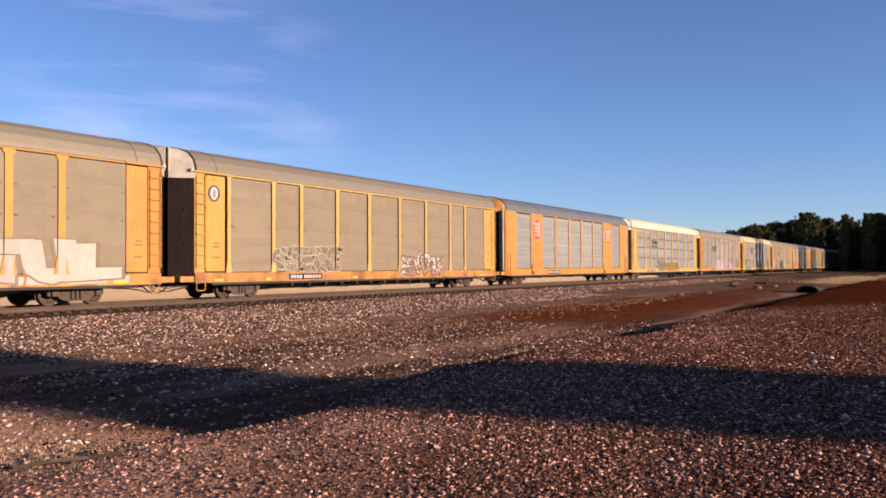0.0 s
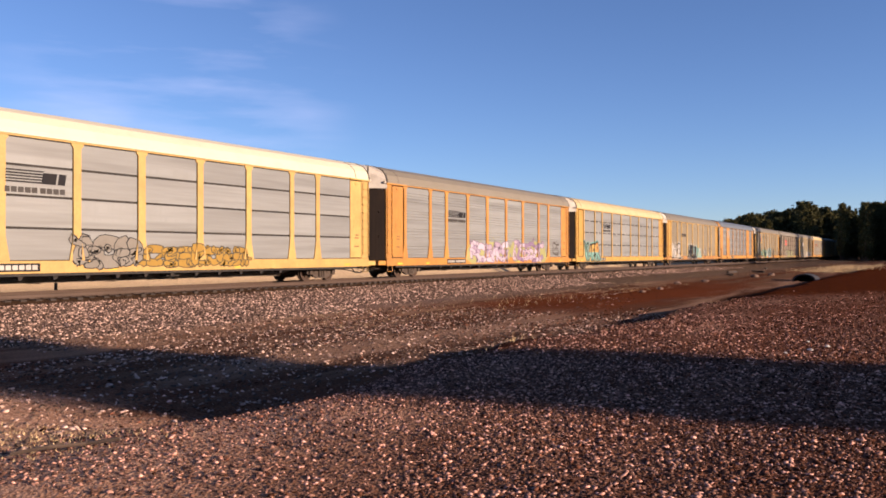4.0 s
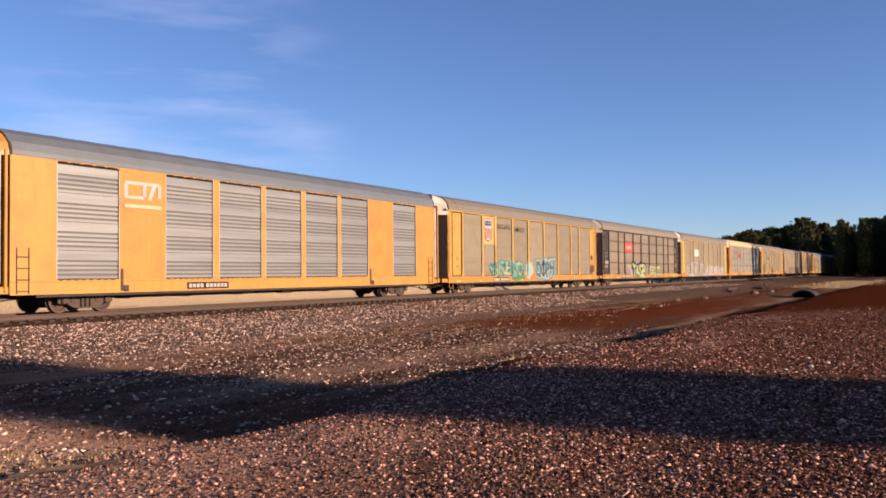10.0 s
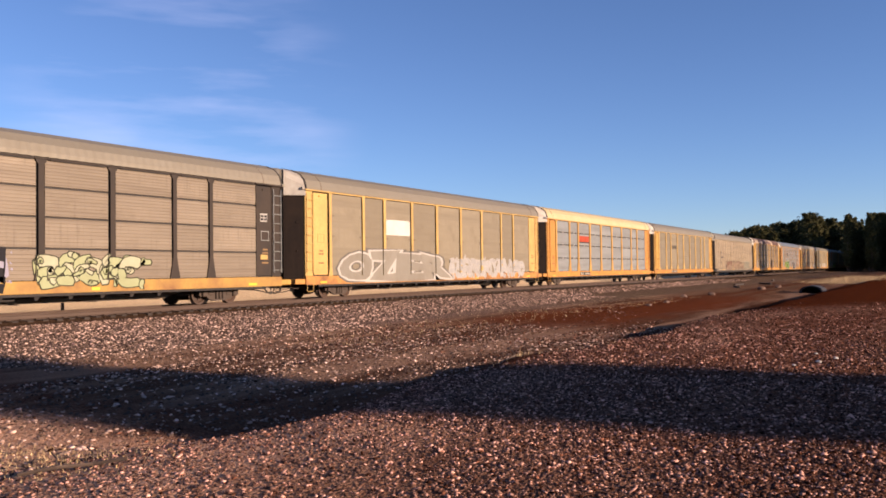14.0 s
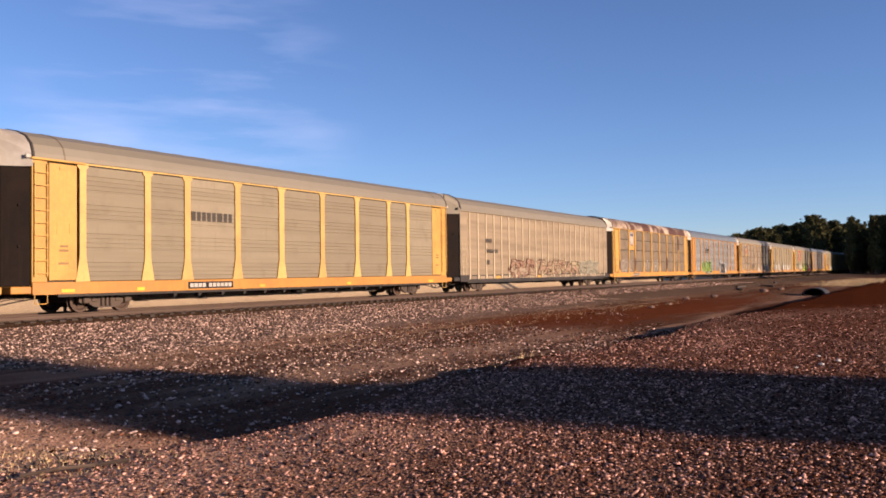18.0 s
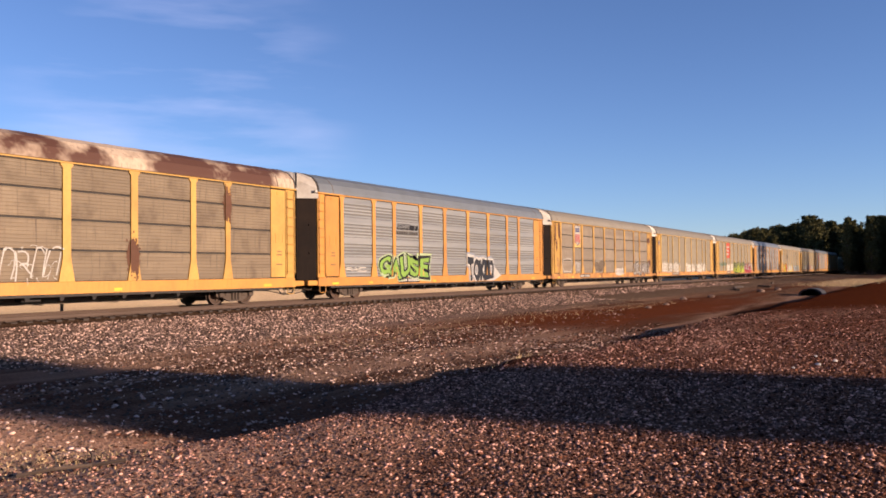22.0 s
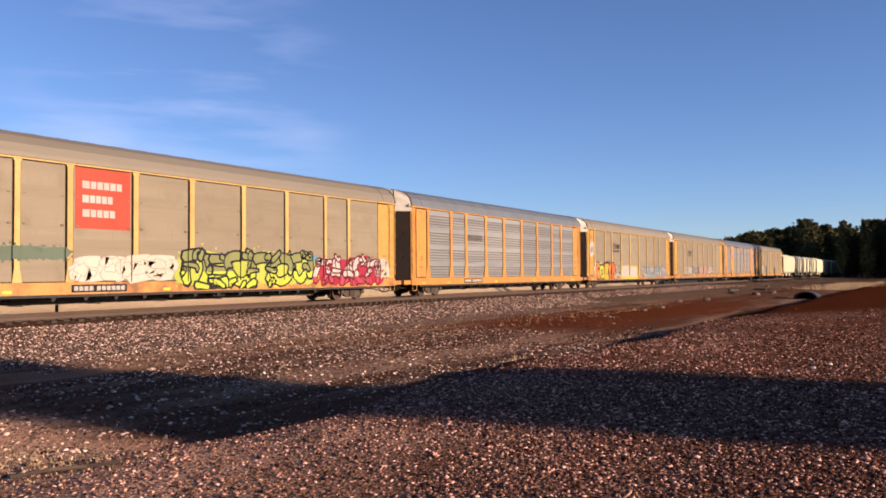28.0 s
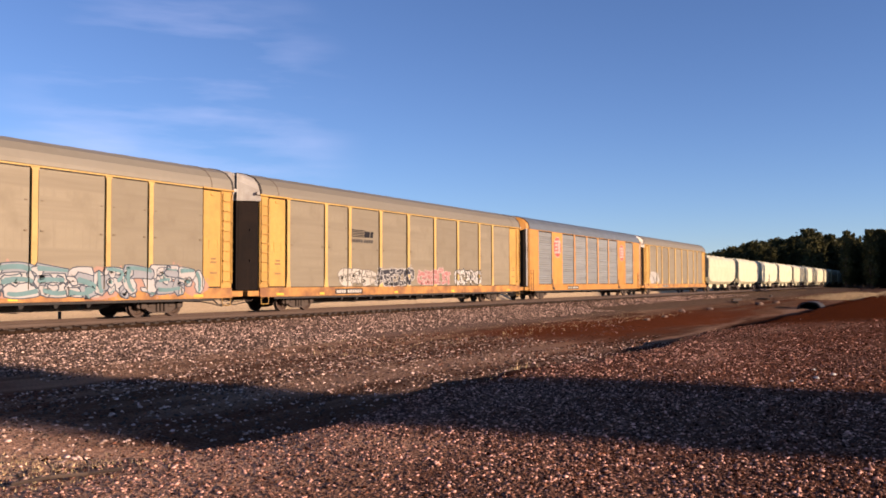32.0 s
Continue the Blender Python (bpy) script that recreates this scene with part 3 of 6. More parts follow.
def side_frame(bm):
    half = [(-1.12, 0.50), (-1.12, 0.36), (-0.98, 0.30), (-0.78, 0.34), (-0.55, 0.20), (-0.30, 0.14)]
    low = half + [(-x, z) for x, z in half[::-1]]
    top = [(1.02, 0.60), (0.62, 0.66), (0.30, 0.70), (-0.30, 0.70), (-0.62, 0.66), (-1.02, 0.60)]
    add_prism(bm, low + top, -0.07, 0.07)
    for x in (-0.18, 0.0, 0.18):
        lathe_at = [bmesh.ops.create_cone(bm, segments=8, radius1=0.065, radius2=0.065, depth=0.30)["verts"]]
        for v in lathe_at[0]:
            v.co = Vector((v.co.x + x, v.co.y - 0.10, v.co.z + 0.36))
    for x in (-0.87, 0.87):
        add_box(bm, x - 0.13, x + 0.13, -0.17, -0.05, 0.31, 0.53, bevel=0.03)
    for x in (-0.5, 0.5):
        add_box(bm, x - 0.12, x + 0.12, -0.10, -0.06, 0.36, 0.56, bevel=0.02)


def truck(car, x, side):
    base = stock("truck", RUNNING, car, lambda bm: (add_box(bm, -0.22, 0.22, -1.05, 1.05, 0.30, 0.62, bevel=0.03), add_box(bm, -0.3, 0.3, -0.35, 0.35, 0.60, 0.70)), at=(x, 0, 0), label="rusty four-wheel truck")
    for y in (-1.0, 1.0):
        ob = stock("side_frame", RUNNING, base, side_frame, at=(0, y, 0))
        if y > 0:
            ob.rotation_euler = (0, 0, pi)
    made = []
    for dx in (-0.87, 0.87):
        w = stock("wheelset", WHEEL, base, wheelset, at=(dx, 0, WHEEL_R))
        made.append((w, dx, x + dx))
    return made


def underframe(bm, long=BACK):
    add_box(bm, 0.0, long + 0.25, -0.32, 0.32, 0.52, 1.0)
    for x in (3.53, long - 3.25):
        add_box(bm, x - 0.25, x + 0.25, -1.5, 1.5, 0.70, 1.0)
    add_box(bm, FRONT, long, -1.52, 1.52, 0.97, 1.03)
    for y in (-0.75, 0.75):
        add_box(bm, 5.5, long - 5.0, y - 0.06, y + 0.06, 0.72, 0.97)


def bracket(bm):
    add_prism(bm, [(-0.05, 0.68), (0.05, 0.68), (0.05, 0.60), (-0.05, 0.60)], -1.56, -0.30)
    a = [bm.verts.new(p) for p in ((-0.14, -1.58, 0.66), (0.14, -1.58, 0.66), (0.05, -1.50, 0.44), (-0.05, -1.50, 0.44), (-0.14, -1.20, 0.66), (0.14, -1.20, 0.66), (0.05, -1.20, 0.52), (-0.05, -1.20, 0.52))]
    for f in ((0, 1, 2, 3), (5, 4, 7, 6), (0, 3, 7, 4), (1, 5, 6, 2), (3, 2, 6, 7), (0, 4, 5, 1)):
        bm.faces.new([a[i] for i in f])


def brake_gear(bm):
    add_tube(bm, [(5.2, -0.95, 0.60), (12.0, -0.95, 0.56), (22.0, -0.95, 0.60)], 0.025)
    add_tube(bm, [(12.4, -1.0, 0.60), (13.4, -1.0, 0.60)], 0.16, 10)
    add_box(bm, 14.0, 14.7, -1.15, -0.75, 0.42, 0.72, bevel=0.03)
    add_tube(bm, [(8.6, -0.6, 0.55), (11.9, -0.9, 0.50)], 0.02)
    add_tube(bm, [(15.0, -0.9, 0.50), (18.6, -0.6, 0.55)], 0.02)


def coupler(bm):
    add_box(bm, -0.42, 0.1, -0.11, 0.11, 0.62, 0.84, bevel=0.02)
    add_prism(bm, [(-0.42, 0.58), (-0.42, 0.90), (-0.72, 0.90), (-0.78, 0.82), (-0.78, 0.60), (-0.70, 0.56)], -0.17, 0.15)


def hose(bm):
    add_tube(bm, [(0.15, -0.35, 0.62), (-0.05, -0.40, 0.52), (-0.25, -0.42, 0.36), (-0.45, -0.40, 0.30), (-0.66, -0.36, 0.34)], 0.028)


def release_rod(bm):
    add_tube(bm, [(0.35, -1.15, 0.62), (0.20, -1.2, 0.50), (-0.05, -1.1, 0.52), (-0.2, -0.9, 0.66)], 0.018)


HALF = [(-1.655, 5.02), (-1.645, 5.17), (-1.55, 5.44), (-1.28, 5.72), (-0.84, 5.91), (-0.36, 6.00)]
ARCH = HALF + [(0.0, 6.01)] + [(-y, z) for y, z in HALF[::-1]]


def loft(bm, rows):
    """Skins rows of points of equal count and closes both ends."""
    rings = [[bm.verts.new(p) for p in row] for row in rows]
    for a, c in zip(rings, rings[1:]):
        for i in range(len(a) - 1):
            bm.faces.new((a[i], a[i + 1], c[i + 1], c[i]))
        bm.faces.new((a[-1], a[0], c[0], c[-1]))
    bm.faces.new(rings[0][::-1])
    bm.faces.new(rings[-1])


def roof(bm):
    rows = []
    for i in range(23):
        a, c = FRONT + (BACK - FRONT) * i / 23, FRONT + (BACK - FRONT) * (i + 1) / 23
        for at, up in ((a, 0.0), (a + 0.04, 0.012), (a + 0.09, 0.012), (a + 0.13, 0.0), (c - 0.001, 0.0)):
            rows.append([(at, y, z + (up * 0.6 if z > 5.3 else 0.0)) for y, z in ARCH])
    loft(bm, rows)


def ribbed_roof(bm):
    rows = []
    n = 150
    for i in range(n + 1):
        x = FRONT + (BACK - FRONT) * i / n
        up = 0.010 if i % 2 else 0.0
        rows.append([(x, y * (1 + up * 0.5), z + up) for y, z in ARCH])
    loft(bm, rows)


def roof_cap(bm):
    """The rounded end of a smooth-sided car's roof."""
    rows = []
    for x, w, low, k in ((FRONT - 0.003, 0.99, 5.02, 0.99), (-0.02, 0.93, 5.0, 0.97), (-0.34, 0.66, 4.92, 0.92), (-0.44, 0.58, 4.95, 0.86)):
        rows.append([(x, y * w, low + (z - 5.02) * k) for y, z in ARCH])
    loft(bm, rows)


BOX_HALF = [(-0.98, 4.72), (-0.98, 5.10), (-0.98, 5.56), (-0.97, 5.84), (-0.90, 5.90), (-0.45, 5.91)]
BOX_ARCH = BOX_HALF + [(0.0, 5.91)] + [(-y, z) for y, z in BOX_HALF[::-1]]


def end_hood(bm):
    """The folded-steel hood over the end doors: flat cheeks run from the roof's end in to a square nose."""
    first = [(FRONT - 0.003, y * 0.992, z - (0.30 if z < 5.1 else 0.012)) for y, z in ARCH]
    nose = [(-0.50, y, z) for y, z in BOX_ARCH]
    loft(bm, [first, [(-0.46, y, z) for y, z in BOX_ARCH], nose])
    for side in (-1, 1):
        add_box(bm, -0.535, -0.47, side * 0.98 - 0.035, side * 0.98 + 0.035, 4.95, 5.87, bevel=0.01)
        add_box(bm, 0.02, 0.20, side * 1.60 - 0.04, side * 1.60 + 0.04, 4.98, 5.10, bevel=0.01)


def roof_hoop(bm):
    loft(bm, [[(x, y * 1.008, z + 0.015) for y, z in ARCH] for x in (FRONT - 0.03, FRONT + 0.05)])


def far_side(bm, z0=SILL_Z0):
    add_box(bm, FRONT, BACK, 1.50, 1.575, z0, 5.04)
    for a, c in zip(BAYS, BAYS[1:]):
        add_box(bm, a[1], c[0], 1.575, 1.63, z0, 5.0)
    add_box(bm, FRONT, 2.31, 1.575, 1.62, z0, 5.0)
    add_box(bm, BAYS[-1][1], BACK, 1.575, 1.62, z0, 5.0)


def post(bm, w, low=SILL_Z1, top=TOP_Z):
    """An upright with a flared foot and a small head."""
    h = w / 2
    pts = [(-h - 0.15, low), (h + 0.15, low), (h + 0.11, low + 0.22), (h + 0.03, low + 0.62), (h, low + 0.85), (h, top - 0.16), (h + 0.09, top - 0.06), (h + 0.09, top),
           (-h - 0.09, top), (-h - 0.09, top - 0.06), (-h, top - 0.16), (-h, low + 0.85), (-h - 0.03, low + 0.62), (-h - 0.11, low + 0.22)]
    add_prism(bm, pts, FACE, SKIN + 0.02)


def slim_post(bm, w, low=SILL_Z1, top=TOP_Z):
    h = w / 2
    add_prism(bm, [(-h - 0.07, low), (h + 0.07, low), (h, low + 0.45), (h, top - 0.1), (h + 0.06, top), (-h - 0.06, top), (-h, top - 0.1), (-h, low + 0.45)], FACE, SKIN + 0.02)


def corrugated(bm, w, z0, z1, deep=0.020):
    """A sheet with bands of horizontal grooves."""
    bands = 4
    tall = (z1 - z0) / bands
    prof = [(SKIN + 0.03, z0), (SKIN, z0 + 0.02)]
    for b in range(bands):
        start = z0 + b * tall + tall * 0.10
        for g in range(4):
            a = start + g * tall * 0.16
            prof += [(SKIN, a), (SKIN + deep, a + 0.026), (SKIN + deep, a + 0.066), (SKIN, a + 0.082)]
    prof += [(SKIN, z1 - 0.02), (SKIN + 0.03, z1)]
    left = [bm.verts.new((0, y, z)) for y, z in prof]
    right = [bm.verts.new((w, y, z)) for y, z in prof]
    for i in range(len(prof) - 1):
        f = bm.faces.new((left[i], right[i], right[i + 1], left[i + 1]))
        # groove floors take the second material, darker on silver sheets
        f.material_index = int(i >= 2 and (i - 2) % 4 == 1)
    add_box(bm, 0.0, w, SKIN + 0.042, SKIN + 0.06, z0, z1)


def plate(bm, w, z0, z1):
    """A flat perforated sheet with folded edges and two faint seams."""
    add_box(bm, 0.012, w - 0.012, SKIN, SKIN + 0.05, z0 + 0.012, z1 - 0.012, bevel=0.009)


def ribbed_plate(bm, w, z0, z1):
    """A short sheet with shallow horizontal ribs and a folded rim."""
    prof, n = [(SKIN + 0.03, z0 + 0.008), (SKIN, z0 + 0.02)], 8
    for g in range(n):
        m = z0 + (z1 - z0) * (g + 0.5) / n
        prof += [(SKIN, m - 0.028), (SKIN + 0.010, m - 0.010), (SKIN + 0.010, m + 0.010), (SKIN, m + 0.028)]
    prof += [(SKIN, z1 - 0.02), (SKIN + 0.03, z1 - 0.008)]
    left = [bm.verts.new((0.012, y, z)) for y, z in prof]
    right = [bm.verts.new((w - 0.012, y, z)) for y, z in prof]
    for i in range(len(prof) - 1):
        bm.faces.new((left[i], right[i], right[i + 1], left[i + 1]))
    add_box(bm, 0.012, w - 0.012, SKIN + 0.014, SKIN + 0.05, z0 + 0.01, z1 - 0.01)


def ladder(bm, x0, x1, z0, z1, step=0.40, y=FACE - 0.03):
    z = z0
    while z < z1:
        add_box(bm, x0, x1, y - 0.02, y + 0.005, z - 0.015, z + 0.015)
        add_box(bm, x0, x0 + 0.03, y, FACE + 0.04, z - 0.02, z + 0.02)
        add_box(bm, x1 - 0.03, x1, y, FACE + 0.04, z - 0.02, z + 0.02)
        z += step
    for x in (x0, x1 - 0.035):
        add_box(bm, x, x + 0.035, y + 0.006, y + 0.028, z0 - 0.12, z1)


def leaf(bm):
    """One leaf of the folding end doors: a slanted cheek and a flat front, with ribs and a lock bar."""
    plan = [(FRONT - 0.002, 1.50), (-0.38, 0.96), (-0.42, 0.90), (-0.42, 0.01), (-0.34, 0.01), (-0.34, 0.86), (FRONT - 0.002, 1.40)]
    low, high = ([bm.verts.new((x, y, z)) for x, y in plan] for z in (0.95, 4.99))
    bm.faces.new(low)
    bm.faces.new(high[::-1])
    for i in range(len(plan)):
        j = (i + 1) % len(plan)
        bm.faces.new((low[i], low[j], high[j], high[i]))
    for y in (0.3, 0.62):
        add_box(bm, -0.47, -0.418, y - 0.05, y + 0.05, 1.05, 4.9)
    add_tube(bm, [(-0.45, 0.92, 1.0), (-0.45, 0.92, 4.9)], 0.04, 8)
    add_tube(bm, [(-0.47, 0.14, 1.0), (-0.47, 0.14, 4.9)], 0.025)
    for z in (2.2, 3.5):
        add_box(bm, -0.50, -0.418, 0.04, 0.24, z - 0.05, z + 0.05)
        add_box(bm, -0.03, 0.03, 1.20, 1.32, z - 0.04, z + 0.04)


def ends(car, paint, edge, cap=end_hood):
    """End platforms, folding doors, couplers and hoses at both ends."""
    for flip in (False, True):
        made = []
        for y in (-1, 1):
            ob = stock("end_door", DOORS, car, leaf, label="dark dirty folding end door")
            ob.scale = (-1 if flip else 1, y, 1)
            made.append(ob)
        made.append(stock("end_sill", paint, car, lambda bm: add_box(bm, -0.46, FRONT, -1.58, 1.58, 0.70, 0.93, bevel=0.02)))
        made.append(stock("coupler", RUNNING, car, coupler, label="rusty knuckle coupler"))
        made.append(stock("air_hose", RUBBER, car, hose, label="hanging black rubber air hose"))
        made.append(stock("brake_pipe", SOOT, car, lambda bm: add_tube(bm, [(2.2, -0.55, 0.56), (0.9, -0.62, 0.50), (0.3, -0.60, 0.42), (-0.1, -0.52, 0.34), (-0.5, -0.46, 0.40)], 0.024), label="sagging black brake pipe"))
        made.append(stock("safety_chain", RUNNING, car, lambda bm: add_tube(bm, [(0.3, -0.9, 0.70), (0.05, -0.85, 0.52), (-0.25, -0.6, 0.46), (-0.5, -0.3, 0.58)], 0.016)))
        made.append(stock("release_rod", RUNNING, car, release_rod))
        made.append(stock("roof_cap", edge, car, cap, key=cap is end_hood, label="folded steel roof end hood" if cap is end_hood else "rounded painted roof end"))
        made.append(stock("roof_hoop", SOOT, car, roof_hoop))
        if flip:
            for ob in made:
                ob.location = (FRONT + BACK, 0, 0)
                if ob.name.startswith("end_door"):
                    continue
                ob.scale = (-1, 1, 1)


def chassis(car, sill, brackets=True):
    """Underframe, brake gear, trucks and side sills. Returns the wheelsets."""
    stock("underframe", SOOT, car, underframe)
    stock("brake_gear", SOOT, car, brake_gear)
    low = 0.30 if brackets else 0.43
    stock("centre_sill", GEAR, car, lambda bm: (add_prism(bm, [(4.9, 0.53), (5.8, low), (21.6, low), (22.5, 0.53)], -0.36, 0.36), [add_box(bm, x, x + 0.07, -0.375, 0.375, low - 0.03, 0.53) for x in (6.0, 9.1, 12.2, 15.3, 18.4, 21.3)]), key=low, label="dusty deep centre sill")
    stock("side_sill", sill, car, lambda bm: (add_box(bm, FRONT, BACK, FACE, FACE + 0.12, SILL_Z0, SILL_Z1, bevel=0.012), add_box(bm, FRONT, BACK, FACE - 0.025, FACE, SILL_Z0, SILL_Z0 + 0.035)), label="steel side sill")
    stock("sill_flange", SOOT, car, lambda bm: add_box(bm, 1.2, BACK - 1.0, FACE + 0.03, FACE + 0.10, SILL_Z0 - 0.09, SILL_Z0 + 0.01), label="sooty lower sill flange")
    if brackets:
        for i in range(12):
            stock("bracket", SOOT, car, bracket, at=(6.3 + i * 1.27, 0, 0))
    return truck(car, 3.53, 0) + truck(car, BACK - 3.25, 1)


def corner(car, paint, rungs=None):
    """Ladder bay, door and header at both ends of the side facing the camera."""
    for a, c, da, dc in ((FRONT, 0.81, 0.84, 1.93), (26.52, BACK, 25.50, 26.49)):
        stock("corner_panel", paint, car, lambda bm: add_box(bm, a, c, SKIN - 0.01, SKIN + 0.1, SILL_Z1 + 0.004, TOP_Z, bevel=0.01), key=a)
        stock("side_door", paint, car, lambda bm: (add_box(bm, da + 0.02, dc - 0.02, SKIN - 0.03, SKIN + 0.05, SILL_Z1 + 0.05, TOP_Z - 0.05, bevel=0.012),
                                                  add_box(bm, da + 0.12, dc - 0.12, SKIN - 0.038, SKIN - 0.03, 1.4, 1.44), add_box(bm, da + 0.12, dc - 0.12, SKIN - 0.038, SKIN - 0.03, 3.2, 3.23),
                                                  add_box(bm, da + 0.4, da + 0.62, SKIN - 0.06, SKIN - 0.03, 4.72, 4.80)), key=da, label="steel side door")
        stock("ladder", rungs or paint, car, lambda bm: ladder(bm, a + 0.05, c - 0.02, 1.35, 4.85), key=a, label="steel side ladder")
        stock("header", paint, car, lambda bm: add_box(bm, min(a, da) - 0.06, max(c, dc) + (0.28 if da < 5 else 0.06), FACE - 0.05, SKIN + 0.05, TOP_Z + 0.004, TOP_Z + 0.075, bevel=0.01), key=a)
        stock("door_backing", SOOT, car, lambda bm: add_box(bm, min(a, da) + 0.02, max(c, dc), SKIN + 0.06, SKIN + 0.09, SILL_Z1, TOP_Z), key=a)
        stock("door_frame", rungs or paint, car, lambda bm: [add_box(bm, da + u0, da + u1, SKIN - 0.040, SKIN - 0.028, z0, z1) for u0, u1, z0, z1 in ((0.30, 0.80, 2.98, 3.01), (0.30, 0.80, 2.60, 2.63), (0.30, 0.33, 2.63, 2.98), (0.77, 0.80, 2.63, 2.98))], key=da)
        for u, wide, z in ((0.42, 0.30, 2.22), (0.38, 0.36, 2.08), (0.36, 0.40, 1.66)):
            stock("stencil", STENCIL, car, lambda bm: add_box(bm, 0, wide, SKIN - 0.034, SKIN - 0.028, -0.035, 0.035), key=wide, at=(da + u, 0, z))
    for x, wide in ((1.3, 0.5), (4.4, 0.34), (10.9, 0.34), (17.2, 0.34), (25.0, 0.5)):
        stock("reflector", REFLECTOR, car, lambda bm: add_box(bm, 0, wide, FACE - 0.008, FACE + 0.01, 0.72, 0.82), key=wide, at=(x, 0, 0), label="bright yellow reflective strip")
    for x in (0.30, 26.55):
        stock("grab_step", paint, car, lambda bm: add_tube(bm, [(0.02, FACE, SILL_Z0 + 0.02), (0.02, FACE, 0.40), (0.05, FACE, 0.37), (0.45, FACE, 0.37), (0.48, FACE, 0.40), (0.48, FACE, SILL_Z0 + 0.02)], 0.018), at=(x, 0, 0))


def panel_car(label, paint, skin, kind="plate", top=ROOF, rib=False, posts=None, sill=None, rows=1, rungs=None, slim=False, clip=None, cap=CAP):
    """A rack car whose side is nine bays between uprights."""
    car = tagged(new("autorack_car"), label, "rail car", "cars of the freight train")
    posts, sill = posts or paint, sill or SILL
    wheels = chassis(car, sill)
    stock("far_side", skin, car, far_side)
    shape = (functools.partial(corrugated, deep=0.034) if skin is SILVER else corrugated) if kind == "corrugated" else ribbed_plate if skin in (BROWN, SLATE) else plate
    if rows > 1:
        # dark sheet added behind the panel rows, seen through their joints
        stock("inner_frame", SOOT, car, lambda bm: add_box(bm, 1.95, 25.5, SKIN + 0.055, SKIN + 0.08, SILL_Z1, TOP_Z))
    cuts = [(SILL_Z1 + 0.01, TOP_Z - 0.01)] if rows == 1 else [(1.07, 2.07), (2.115, 3.085), (3.13, 4.045), (4.09, 4.94)]
    for a, c in BAYS:
        for z0, z1 in cuts:
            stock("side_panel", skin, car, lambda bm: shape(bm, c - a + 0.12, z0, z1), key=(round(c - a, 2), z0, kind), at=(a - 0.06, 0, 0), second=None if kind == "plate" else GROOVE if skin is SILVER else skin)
        if skin is SILVER:
            for z in (2.04, 3.01, 3.98):
                stock("panel_seam", SOOT, car, lambda bm: add_box(bm, 0.02, c - a - 0.02, SKIN - 0.003, SKIN + 0.01, -0.010, 0.010), key=("s", round(c - a, 2)), at=(a, 0, z))
        stock("slot", SOOT, car, lambda bm: add_box(bm, 0.14, c - a - 0.10, FACE - 0.006, FACE + 0.02, TOP_Z - 0.022, TOP_Z + 0.003), key=round(c - a, 2), at=(a, 0, 0))
        if rows == 1 and kind == "plate":
            for x in (a + 0.02, c - 0.14):
                stock("hinge", BROWN, car, lambda bm: add_box(bm, 0, 0.12, SKIN - 0.030, SKIN, 2.90, 2.96, bevel=0.008), at=(x, 0, 0))
                stock("latch", BROWN, car, lambda bm: add_box(bm, 0.01, 0.11, SKIN - 0.022, SKIN, 3.88, 3.92, bevel=0.008), at=(x, 0, 0))
        if clip:
            for z in (2.09, 3.11, 4.07):
                stock("clip", clip, car, lambda bm: add_box(bm, -0.04, 0.04, SKIN - 0.02, SKIN, -0.05, 0.05), at=((a + c) / 2, 0, z))
    edges = [(1.95, BAYS[0][0])] + [(a[1], c[0]) for a, c in zip(BAYS, BAYS[1:])]
    for a, c in edges:
        w = round(c - a, 2) * (0.52 if slim else 0.5 if posts is BLACK else 0.72)
        stock("post", posts, car, lambda bm: (slim_post if slim else post)(bm, w), key=(round(w, 3), slim), at=((a + c) / 2, 0, 0))
    stock("top_rail", posts, car, lambda bm: add_box(bm, 2.2, 25.5, FACE, SKIN + 0.05, TOP_Z + 0.004, TOP_Z + 0.062, bevel=0.008))
    corner(car, paint, rungs)
    ends(car, sill, cap)
    for x in (1.15, BACK - 1.45):
        stock("roof_seam", GEAR, car, lambda bm: loft(bm, [[(q, y * 1.004, z + 0.010) for y, z in ARCH] for q in (FRONT - 0.01, FRONT + 0.03)]), at=(x, 0, 0))
    stock("roof", top, car, ribbed_roof if rib else roof, key=rib, label="curved steel roof")
    return car, wheels


